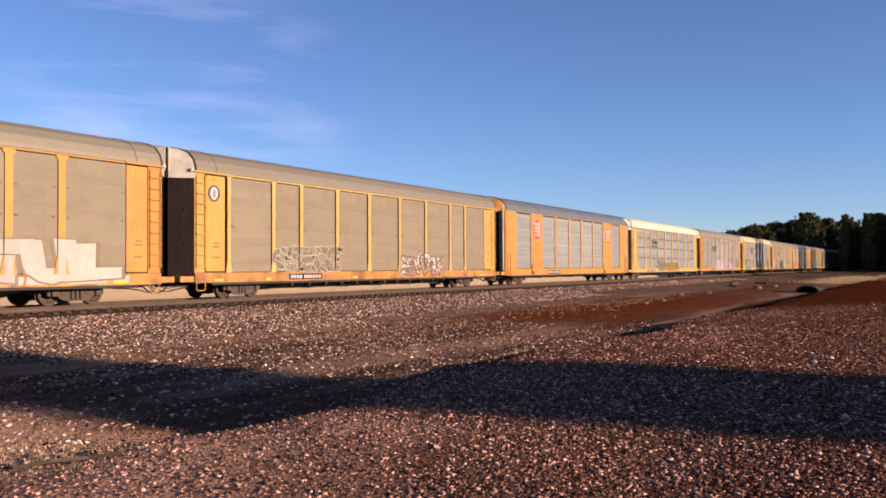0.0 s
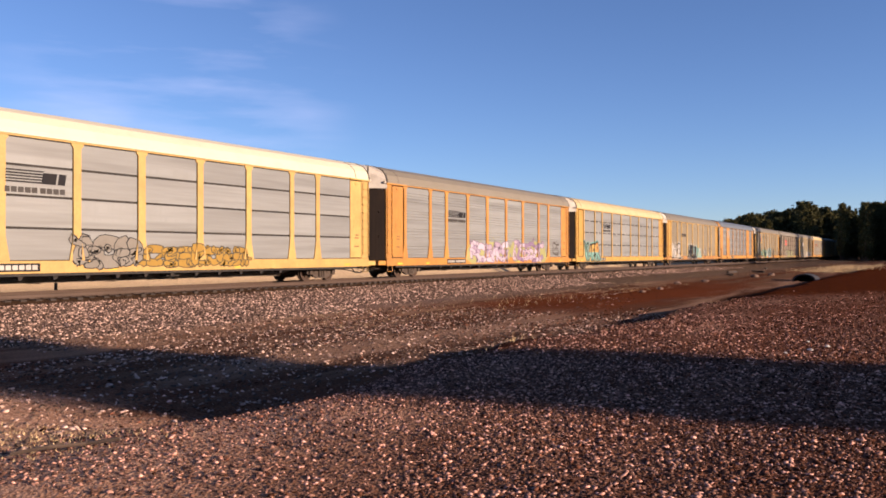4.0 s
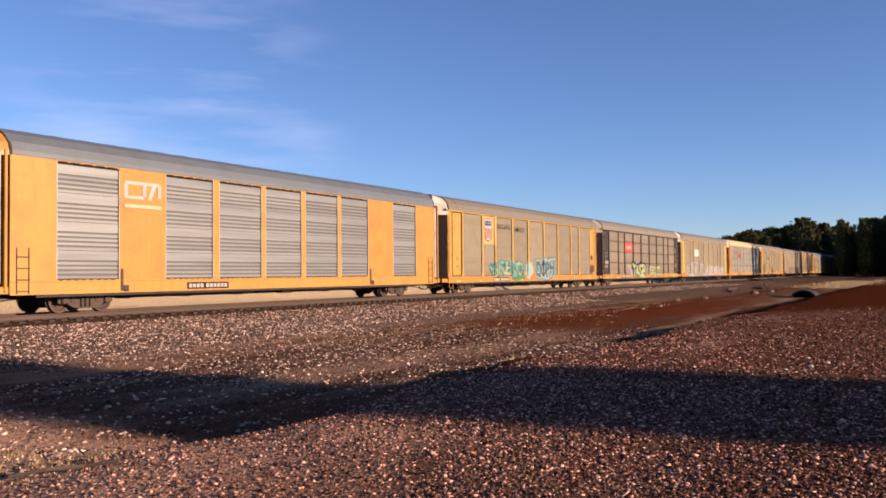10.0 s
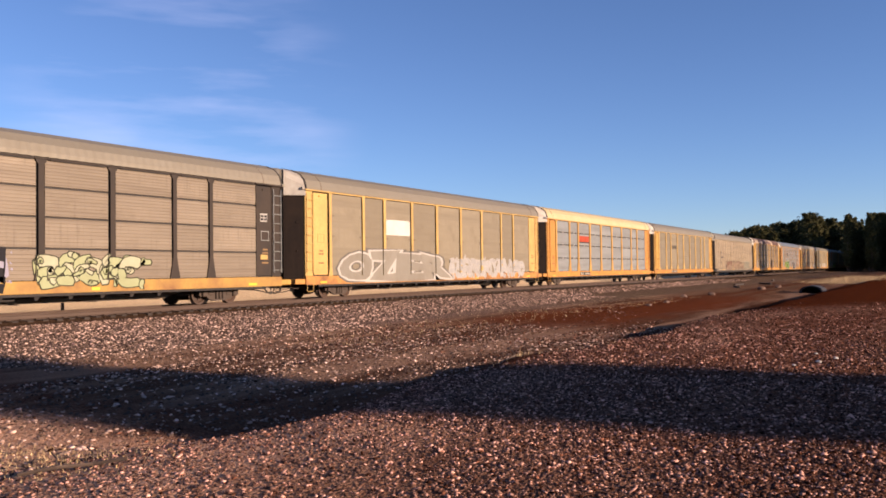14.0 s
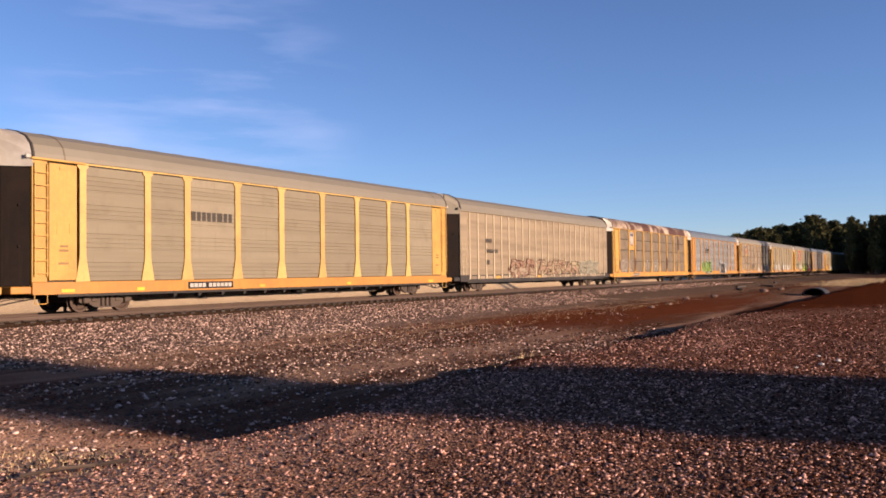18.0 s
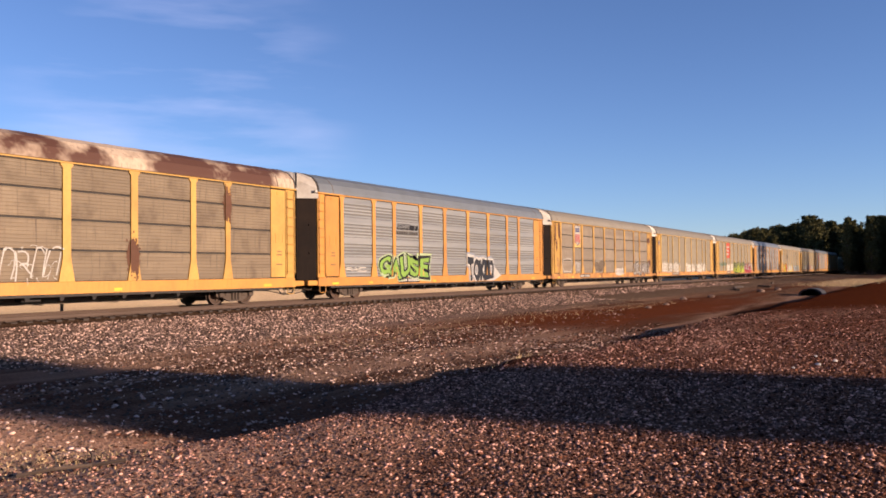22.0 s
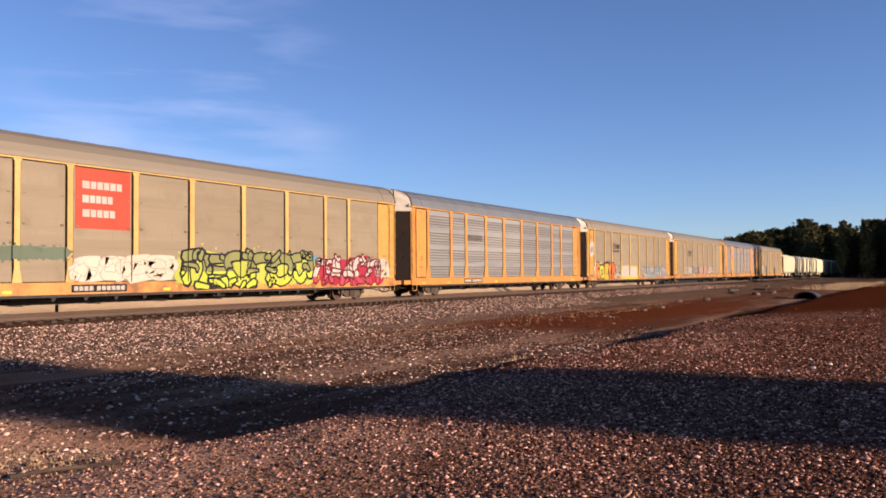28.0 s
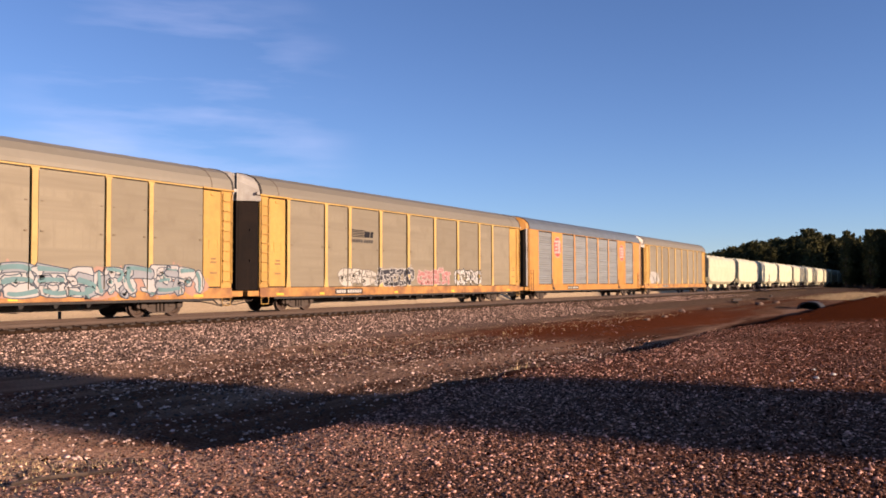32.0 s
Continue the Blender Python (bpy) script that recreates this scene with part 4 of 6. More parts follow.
def window_car(label, paint=ORANGE, skin=SILVER, top=ROOF_GREY):
    """A rack car with a smooth painted side and sheets set into it."""
    car = tagged(new("autorack_car"), label, "rail car", "cars of the freight train")
    wheels = chassis(car, paint, False)
    stock("far_side", paint, car, far_side)

    stock("lower_band", paint, car, lambda bm: add_box(bm, FRONT, BACK, FACE, SKIN + 0.06, SILL_Z1 + 0.003, 1.13), label="smooth orange lower band")
    stock("upper_band", paint, car, lambda bm: add_box(bm, FRONT, BACK, FACE, SKIN + 0.06, 5.0, 5.18), label="smooth orange upper band")
    xs = [FRONT] + [x for w in WINDOWS for x in w] + [BACK]
    for a, c in zip(xs[::2], xs[1::2]):
        stock("side_wall", paint, car, lambda bm: add_box(bm, 0, c - a, FACE, SKIN + 0.06, 1.13, 5.0), key=round(c - a, 2), at=(a, 0, 0))
    for z in (2.10, 3.05, 4.0):
        for a, c in WINDOWS:
            stock("panel_seam", SOOT, car, lambda bm: add_box(bm, 0.02, c - a - 0.02, SKIN - 0.003, SKIN + 0.01, -0.008, 0.008), key=round(c - a, 2), at=(a, 0, z))
    for i in range(26):
        stock("rivet_plate", paint, car, lambda bm: add_box(bm, -0.02, 0.02, FACE - 0.012, FACE, 5.03, 5.15), at=(0.9 + i * 1.02, 0, 0))
    for a, c in WINDOWS:
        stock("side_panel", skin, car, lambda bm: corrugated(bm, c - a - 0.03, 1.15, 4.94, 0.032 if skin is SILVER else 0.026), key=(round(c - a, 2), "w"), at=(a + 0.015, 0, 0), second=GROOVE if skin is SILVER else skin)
        stock("panel_gap", SOOT, car, lambda bm: (add_box(bm, 0, c - a, SKIN + 0.062, SKIN + 0.08, 1.12, 5.0), [add_box(bm, 0.05 + i * 0.5, 0.42 + i * 0.5, FACE - 0.004, FACE + 0.02, 4.99, 5.02) for i in range(int((c - a) / 0.5))], [add_box(bm, 0.08 + i * 0.3, 0.26 + i * 0.3, FACE - 0.004, FACE + 0.02, 1.10, 1.128) for i in range(int((c - a) / 0.3))]), key=round(c - a, 2), at=(a, 0, 0))
        for x in (0.0, c - a - 0.03):
            stock("panel_rim", CAP, car, lambda bm: add_box(bm, 0, 0.03, FACE - 0.003, SKIN, 1.14, 4.98), at=(a + x, 0, 0))
    for a in (0.46, 26.4):
        stock("ladder", RUNNING, car, lambda bm: ladder(bm, a, a + 0.46, 0.78, 2.15, 0.36), key=("short", a), label="short steel ladder")
    for x in (4.75, 20.6):
        stock("jacking_lug", RUNNING, car, lambda bm: (add_box(bm, -0.12, 0.12, FACE - 0.07, FACE, 0.70, 0.92, bevel=0.03), add_box(bm, -0.22, -0.12, FACE - 0.03, FACE, 0.72, 1.5)), at=(x, 0, 0))
    ends(car, paint, paint, roof_cap)
    for x in (-0.12, BACK + FRONT - 0.05):
        stock("door_edge", CAP, car, lambda bm: add_box(bm, -0.06, 0.10, -1.60, -1.46, 1.0, 5.05, bevel=0.035), at=(x, 0, 0), label="white door edge post")
        stock("corner_post", paint, car, lambda bm: add_box(bm, 0.0, 0.1, FACE, -1.45, 0.75, 5.18, bevel=0.02), at=(x + 0.2, 0, 0))
    stock("roof", top, car, roof, key="w", label="curved grey steel roof").location = (0, 0, 0.03)
    return car, wheels


def ribbed_car(label):
    """An older rack car: dusty sheet side with narrow close-set uprights."""
    car = tagged(new("autorack_car"), label, "rail car", "cars of the freight train")
    wheels = chassis(car, SOOT, False)
    stock("far_side", DUST, car, far_side)
    stock("side_sheet", DUST, car, lambda bm: add_box(bm, FRONT, BACK, SKIN, SKIN + 0.08, SILL_Z1 - 0.06, TOP_Z - 0.06))
    for i in range(23):
        x = 1.50 + i * 1.129
        stock("post", CHALK, car, lambda bm: (add_box(bm, -0.055, 0.055, FACE, SKIN, SILL_Z1 - 0.1, TOP_Z - 0.07, bevel=0.012), add_box(bm, -0.09, 0.09, FACE - 0.012, FACE + 0.03, 0.80, 1.06)), key="slim", at=(x, 0, 0))
        if i < 22:
            stock("sill_pocket", (YELLOW if i in (3, 9) else DUST if i % 3 else BROWN), car, lambda bm: add_box(bm, -0.36, 0.36, FACE - 0.006, FACE + 0.02, 0.80, 0.99, bevel=0.01), at=(x + 0.56, 0, 0))
    stock("top_rail", DUST, car, lambda bm: add_box(bm, FRONT, BACK, FACE, SKIN + 0.08, TOP_Z - 0.05, TOP_Z + 0.07, bevel=0.01))
    for a, c in ((FRONT, 1.12), (26.3, BACK)):
        stock("end_panel", DUST, car, lambda bm: add_box(bm, a, c, FACE - 0.004, SKIN, SILL_Z1, TOP_Z - 0.06, bevel=0.012), key=a)
    stock("ladder", CHALK, car, lambda bm: ladder(bm, 0.42, 0.86, 1.15, 3.0, 0.37, FACE - 0.04), key="n", label="short steel ladder")
    ends(car, SOOT, ROOF)
    stock("roof", ROOF, car, roof, label="curved dusty steel roof").location = (0, 0, -0.10)
    return car, wheels


def hopper_car(label):
    """A covered hopper with sloped ends, three outlets and a row of hatches."""
    car = tagged(new("hopper_car"), label, "rail car", "cars of the freight train")

    def body(bm):
        rows = []
        for x, low in ((0.40, 1.75), (1.1, 1.30), (2.2, 1.0), (9.0, 0.95), (15.8, 1.0), (16.9, 1.30), (17.60, 1.75)):
            rows.append([(x, y, z) for y, z in ((-1.1, low), (-1.52, low + 0.35), (-1.60, 3.3), (-1.54, 4.2), (-1.2, 4.58), (-0.6, 4.72), (0, 4.75), (0.6, 4.72), (1.2, 4.58), (1.54, 4.2), (1.60, 3.3), (1.52, low + 0.35), (1.1, low))])
        loft(bm, rows)
    stock("hopper_body", CREAM, car, body, label="smooth white hopper body")
    for x in (4.2, 9.0, 13.8):
        stock("outlet", CREAM, car, lambda bm: add_prism(bm, [(-1.6, 1.15), (1.6, 1.15), (0.45, 0.45), (-0.45, 0.45)], -0.9, 0.9), at=(x, 0, 0))
    for x in (3.0, 6.0, 9.0, 12.0, 15.0):
        stock("hatch", CREAM, car, lambda bm: add_box(bm, -0.9, 0.9, -0.35, 0.35, 4.74, 4.86, bevel=0.03), at=(x, 0, 0))
    for end, inner, bolster in ((0.0, 3.4, 0.1), (14.6, 18.0, 17.6)):
        stock("sill", SOOT, car, lambda bm: (add_box(bm, end, inner, -0.3, 0.3, 0.65, 1.05), add_box(bm, bolster, bolster + 0.3, -1.5, 1.5, 0.85, 1.1)), key=("sill", end))
    for a in (0.25, 17.35):
        stock("ladder", CREAM, car, lambda bm: ladder(bm, a, a + 0.42, 1.15, 4.4, 0.4, -1.56), key=("h", a))
        for y in (-1.44, 1.44):
            stock("end_post", CREAM, car, lambda bm: add_box(bm, -0.06, 0.06, -0.06, 0.06, 1.05, 3.6), at=(a + 0.11, y, 0))
    for x, f in ((0.0, 1), (18.0, -1)):
        ob = stock("coupler", RUNNING, car, coupler, at=(x, 0, 0))
        ob.scale = (f, 1, 1)
    return car, truck(car, 2.1, 0) + truck(car, 15.9, 1)


# ---------------------------------------------------------------- painted marks
def cells(kind):
    """Stretches of the side along x and how far forward each lies."""
    if kind == "window":
        return [(0.0, 27.4, FACE)]
    if kind == "ribbed":
        return [(0.0, 27.4, FACE)]
    out = [(0.0, 1.95, SKIN - 0.038), (1.95, BAYS[0][0] - 0.03, FACE)]
    for i, (a, c) in enumerate(BAYS):
        out.append((a - 0.03, c + 0.03, SKIN))
        nxt = BAYS[i + 1][0] if i + 1 < len(BAYS) else None
        if nxt:
            out.append((c + 0.03, nxt - 0.03, FACE))
    out.append((BAYS[-1][1] + 0.03, 27.4, SKIN - 0.038))
    return out


def conform(bm, kind, layer):
    """Lays a flat mark (x, z) onto the steps of a car's side."""
    xs = [v.co.x for v in bm.verts]
    out = bmesh.new()
    for xa, xb, y in cells(kind):
        if xb < min(xs) or xa > max(xs):
            continue
        for za, zb, yy in ((SILL_Z0 + 0.04, SILL_Z1, FACE), (SILL_Z1, 9, y)):
            piece = bm.copy()
            for co, no in (((xa, 0, 0), (-1, 0, 0)), ((xb, 0, 0), (1, 0, 0)), ((0, 0, za), (0, 0, -1)), ((0, 0, zb), (0, 0, 1))):
                bmesh.ops.bisect_plane(piece, geom=piece.verts[:] + piece.edges[:] + piece.faces[:], plane_co=co, plane_no=no, clear_outer=True)
            new_verts = {v: out.verts.new((v.co.x, yy - 0.004 - 0.004 * layer - v.co.y, v.co.z)) for v in piece.verts}
            for f in piece.faces:
                out.faces.new([new_verts[v] for v in f.verts])
            piece.free()
    bm.free()
    return out


def islands(bm):
    """Moves touching groups of faces a hair apart, so that overlapping strokes never share a plane."""
    seen, n = set(), 0
    for f in bm.faces:
        if f in seen:
            continue
        todo, n = [f], n + 1
        while todo:
            g = todo.pop()
            if g in seen:
                continue
            seen.add(g)
            for v in g.verts:
                v.co.y = 0.0002 * (n % 12)
                todo.extend(h for h in v.link_faces if h not in seen)


def letters(word, grow=0.0):
    cu = bpy.data.curves.new("letters", "FONT")
    cu.body, cu.size, cu.offset, cu.space_character = word, 1.0, grow, 0.98
    cu.resolution_u = 3
    ob = bpy.data.objects.new("letters", cu)
    me = bpy.data.meshes.new_from_object(ob)
    bm = bmesh.new()
    bm.from_mesh(me)
    bpy.data.objects.remove(ob)
    bpy.data.curves.remove(cu)
    bpy.data.meshes.remove(me)
    return bm


def word_mark(word, box, grow=0.0, wild=0.0, lift=0.0, turn=0.0):
    """Letters stretched into a box (x0, x1, z0, z1); wild: how much they lean and dance."""
    plain = letters(word, 0.012)
    px, pz = [v.co.x for v in plain.verts], [v.co.y for v in plain.verts]
    lo, hi, dn, up = min(px), max(px), min(pz), max(pz)
    plain.free()
    bm = letters(word, 0.012 + grow)
    x0, x1, z0, z1 = box
    for v in bm.verts:
        u, w = (v.co.x - lo) / (hi - lo), (v.co.y - dn) / (up - dn)
        w2 = 0.5 + (w - 0.5) * (1 + wild * 0.14 * sin(3.0 * u + 1.0 + turn)) + wild * 0.05 * sin(5 * u + 2 * turn)
        u2 = u + wild * 0.13 * (w - 0.5) * cos(2.0 * turn + u) + wild * 0.05 * sin(5 * w + turn)
        v.co = Vector((x0 + (x1 - x0) * u2, 0, z0 + (z1 - z0) * w2))
    islands(bm)
    for v in bm.verts:
        v.co.y += lift
    return bm


FORMS = [[((.15, .03), (.08, .5), (.18, .95)), ((.85, .03), (.92, .5), (.82, .9)), ((.18, .95), (.5, 1.08), (.82, .9))],
         [((.9, .86), (-.05, 1.12), (.08, .5)), ((.08, .5), (-.02, -.12), (.9, .14))],
         [((.9, .9), (0, 1.0), (.25, .62)), ((.25, .62), (1.25, .36), (.65, .1)), ((.65, .1), (.3, .0), (.08, .14))],
         [((.08, .04), (.3, .55), (.5, .96)), ((.5, .96), (.72, .55), (.93, .04)), ((.25, .38), (.5, .44), (.76, .38))],
         [((.15, .04), (.1, .5), (.2, .95)), ((.2, .95), (1.2, .95), (.7, .52)), ((.2, .5), (.5, .55), (.7, .52)), ((.42, .5), (.7, .3), (.98, .03))],
         [((.5, .95), (-.2, .9), (.12, .42)), ((.12, .42), (.4, -.25), (.85, .32)), ((.85, .32), (1.1, .92), (.5, .95))],
         [((.15, .05), (.2, .5), (.12, .95)), ((.12, .93), (.5, .98), (.9, .88)), ((.15, .5), (.5, .55), (.8, .48)), ((.15, .07), (.5, .02), (.92, .12))]]


def strokes(seed, box, n, grow=0.0, bold=0.36, keep=1.0, pick=None):
    """Interlocking bent strokes and barbs, as wild spray lettering that cannot be read."""
    r = random.Random(seed)
    x0, x1, z0, z1 = box
    bm = bmesh.new()
    w, h = (x1 - x0) / n, z1 - z0

    def ribbon(a, b, c, t0, t1, k):
        a, b, c = (Vector((p[0], 0, p[1])) for p in (a, b, c))
        rows, count = [], 7
        for i in range(count):
            u = i / (count - 1)
            p = a * (1 - u) ** 2 + b * 2 * u * (1 - u) + c * u * u
            d = ((b - a) * (1 - u) + (c - b) * u).normalized()
            s = Vector((d.z, 0, -d.x)) * max(t0 + (t1 - t0) * u + grow, 0.008)
            p += d * (-grow if i == 0 else grow if i == count - 1 else 0)
            rows.append((bm.verts.new(p + s + Vector((0, k, 0))), bm.verts.new(p - s + Vector((0, k, 0)))))
            if i in (0, count - 1):
                rows[-1] += (bm.verts.new(p + d * (s.length * 0.6) * (-1 if i == 0 else 1) + Vector((0, k, 0))),)
        for f, g in zip(rows, rows[1:]):
            bm.faces.new((f[0], g[0], g[1], f[1]))
        bm.faces.new((rows[0][0], rows[0][1], rows[0][2]))
        bm.faces.new((rows[-1][1], rows[-1][0], rows[-1][2]))
    k = 0
    for i in range(n):
        left, wide = x0 + (i - 0.16) * w, w * 1.32
        lean, thick = r.uniform(-0.12, 0.20) * h, bold * min(w, h) * 0.5
        rise, tall = r.uniform(-0.03, 0.05) * h, h * r.uniform(0.9, 1.04)

        def place(p):
            return (left + wide * (0.08 + 0.84 * (p[0] + r.uniform(-0.13, 0.13))) + lean * (p[1] - 0.5), z0 + rise + thick + (tall - 2 * thick) * (p[1] + r.uniform(-0.09, 0.09)))
        lines = [tuple(place(p) for p in s) for s in r.choice(FORMS)]
        for _ in range(5):
            u, v = r.uniform(-0.05, 1.05), r.choice((0.03, 0.5, 0.97))
            lines.append((place((u, v)), place((u + r.uniform(-0.2, 0.2), v + r.uniform(-0.1, 0.1))), place((u + r.uniform(-0.4, 0.4), v + r.uniform(-0.22, 0.24)))))
        for q, (a, b, c) in enumerate(lines):
            late = q >= len(lines) - 5
            t0, t1 = thick * r.uniform(0.75, 1.2), thick * (r.uniform(0.15, 0.5) if late else r.uniform(0.65, 1.2))
            if r.random() <= keep:
                k += 1
                if pick is None or k % 3 in pick:
                    ribbon(a, b, c, t0 * (0.7 if late else 1), t1, 0.0003 * (k % 40) + (0.0 if grow > 0 else 0.00015))
    return bm


def cloud(seed, box, n=9):
    """A ragged sprayed patch."""
    r = random.Random(seed)
    x0, x1, z0, z1 = box
    bm = bmesh.new()
    for i in range(n):
        cx, cz = x0 + (x1 - x0) * (i + 0.5) / n, (z0 + z1) / 2 + (z1 - z0) * r.uniform(-0.1, 0.12)
        a, b = (x1 - x0) / n * r.uniform(0.8, 1.15), (z1 - z0) * r.uniform(0.38, 0.56)
        bm.faces.new([bm.verts.new((cx + a * cos(t * pi / 7) * r.uniform(0.8, 1.1), 0.0002 * (i % 12), cz + b * sin(t * pi / 7) * r.uniform(0.8, 1.1))) for t in range(14)])
        for q in range(16):
            t, f, s = r.uniform(0, 2 * pi), r.uniform(0.92, 1.25), r.uniform(0.015, 0.06)
            px, pz = cx + a * f * cos(t), cz + b * f * sin(t)
            bm.faces.new([bm.verts.new((px + s * cos(w * pi / 3), 0.0002 * (12 + q % 5), pz + s * sin(w * pi / 3))) for w in range(6)])
    return bm


def mark(car, kind, layers, label):
    """A painted mark: its undermost layer is the part, the layers on it are its own parts."""
    root = None
    for i, (bm, colour, *level) in enumerate(layers):
        spatter = len(bm.faces) > 40
        ob = part("painted_mark" if root is None else "paint_layer", conform(bm, kind, level[0] if level else i), colour, car if root is None else root, label if root is None else "")
        root = root or ob
        if spatter:
            tagged(ob, kind="stuff")
    return root


W_, K_, G_ = spray(0.60, 0.575, 0.52), spray(0.02, 0.02, 0.024), spray(0.45, 0.44, 0.42)


def scrawl(car, kind, box, n, fill, line=K_, seed=1, under=None, shine=None, keep=1.0, bold=0.38, edge=0.035, also=None, low=None, label="sprayed graffiti lettering"):
    """Wild lettering: outlined strokes that lie over one another, in one or two colours, with thin lights on them."""
    layers = []
    x0, x1, z0, z1 = box
    if under:
        layers.append((cloud(seed, (x0 - 0.1, x1 + 0.1, z0 - 0.02, z1 - 0.08), max(4, int((x1 - x0) / 0.8))), under, 0))
    if line:
        layers.append((strokes(seed, box, n, edge, bold, keep), line, 1))
    body = strokes(seed, box, n, 0.0, bold, keep, (0, 1) if also else None)
    if low:
        over, below = halves(body, low[1])
        layers += [(over, fill, 1), (below, low[0], 1)]
    else:
        layers.append((body, fill, 1))
    if also:
        layers.append((strokes(seed, box, n, 0.0, bold, keep, (2,)), also, 1))
    if shine:
        layers.append((strokes(seed, (x0, x1, z0 + (z1 - z0) * 0.03, z1), n, -0.025, bold * 0.45, 0.6), shine, 5))
    return mark(car, kind, layers, label)


def lettered(car, kind, box, word, fill, line=K_, under=None, wild=0.8, seed=1, halo=None, fat=0.05, rim=0.04, low=None, label="sprayed graffiti lettering"):
    """Fat leaning letters, each a mark of its own with its rim and halo. fill: one paint, or one for each letter."""
    x0, x1, z0, z1 = box
    if under:
        mark(car, kind, [(cloud(seed, (x0 - 0.2, x1 + 0.25, z0, z1 + 0.15), max(5, int((x1 - x0) / 0.7))), under, 0)], "sprayed paint haze behind the lettering")
    wide = [1.35 if q in "MW" else 0.5 if q == "I" else 1.0 for q in word]
    at, r = x0, random.Random(seed)
    for i, q in enumerate(word):
        w = (x1 - x0) * wide[i] / sum(wide)
        spot = (at + 0.05 * w, at + 0.97 * w, z0 + r.uniform(-0.02, 0.06), z1 + r.uniform(-0.08, 0.08))
        at += w
        more = (wild, 0.0004 * (i % 9), seed + 1.7 * i)
        layers = [(word_mark(q, spot, fat + 1.5 * rim + 0.05, *more), halo, 1)] if halo else []
        if line:
            layers.append((word_mark(q, spot, fat + 1.5 * rim, *more), line, 2))
        paint, body = fill[i] if isinstance(fill, list) else fill, word_mark(q, spot, fat, *more)
        if low:
            over, below = halves(body, low[1])
            layers += [(over, paint, 3), (below, low[0], 3)]
        else:
            layers.append((body, paint, 3))
        mark(car, kind, layers, label)


def halves(bm, z):
    """The parts of a flat mark above and below a height."""
    out = []
    for way in (-1, 1):
        piece = bm.copy()
        bmesh.ops.bisect_plane(piece, geom=piece.verts[:] + piece.edges[:] + piece.faces[:], plane_co=(0, 0, z), plane_no=(0, 0, way), clear_outer=True)
        out.append(piece)
    bm.free()
    return out


def bubble(car, kind, box, paint, seed=1, thick=0.035):
    """A closed wavy outline of sprayed paint."""
    x0, x1, z0, z1 = box
    r = random.Random(seed)
    a, b = r.uniform(0, 6), r.uniform(0, 6)
    bm, rings = bmesh.new(), []
    for i in range(48):
        t = 2 * pi * i / 48
        k = 1 + 0.05 * sin(7 * t + a) + 0.03 * sin(13 * t + b)
        c, d = cos(t), sin(t)
        px, pz = (abs(c) ** 0.55) * (1 if c > 0 else -1), (abs(d) ** 0.7) * (1 if d > 0 else -1)
        p = Vector(((x0 + x1) / 2 + px * k * (x1 - x0) / 2, 0, (z0 + z1) / 2 + pz * k * (z1 - z0) / 2))
        n = Vector((c, 0, d)) * thick
        rings.append((bm.verts.new(p - n), bm.verts.new(p + n)))
    for f, g in zip(rings, rings[1:] + rings[:1]):
        bm.faces.new((f[0], g[0], g[1], f[1]))
    mark(car, kind, [(bm, paint, 1)], "thin sprayed bubble outline")


RUST_SPOT = painted("flaking_rust", (0.085, 0.034, 0.016), 0.85, 0.0, 0.3, 14, (0.045, 0.02, 0.011), 0.6, 0.3)


def rust(car, kind, *boxes):
    for i, box in enumerate(boxes):
        mark(car, kind, [(cloud(200 + i + int(box[0] * 7), box, max(2, int((box[1] - box[0]) / 0.3))), RUST_SPOT, 0)], "flaking rust patch on the paint")


def bars(box, widths, rows=1, gap=0.25, slant=0.0):
    """Plain bars in place of writing."""
    x0, x1, z0, z1 = box
    bm = bmesh.new()
    tall = (z1 - z0) / rows
    for r in range(rows):
        a, total = x0, sum(widths)
        for i, w in enumerate(widths):
            c = a + (x1 - x0) * w / total
            if i % 2 == 0:
                lo, hi = z0 + tall * r + tall * gap / 2, z0 + tall * (r + 1) - tall * gap / 2
                bm.faces.new([bm.verts.new(p) for p in ((a, 0, lo), (c, 0, lo), (c + slant, 0, hi), (a + slant, 0, hi))])
            a = c
    return bm


def rect(box):
    x0, x1, z0, z1 = box
    bm = bmesh.new()
    bm.faces.new([bm.verts.new(p) for p in ((x0, 0, z0), (x1, 0, z0), (x1, 0, z1), (x0, 0, z1))])
    return bm


def ngon(cx, cz, rx, rz, n, turn=0.0):
    bm = bmesh.new()
    bm.faces.new([bm.verts.new((cx + rx * cos(turn + 2 * pi * i / n), 0, cz + rz * sin(turn + 2 * pi * i / n))) for i in range(n)])
    return bm


NUMBER = (1, .25, 1, .25, 1, .25, 1, .9, 1, .25, 1, .25, 1, .25, 1, .25, 1, .25, 1)


def number_board(car, kind, x0, x1, z0=0.72, z1=0.98):
    mark(car, kind, [(rect((x0, x1, z0, z1)), K_), (bars((x0 + 0.1, x1 - 0.1, z0 + 0.03, z1 - 0.03), NUMBER), W_)], "black number board with white bars")


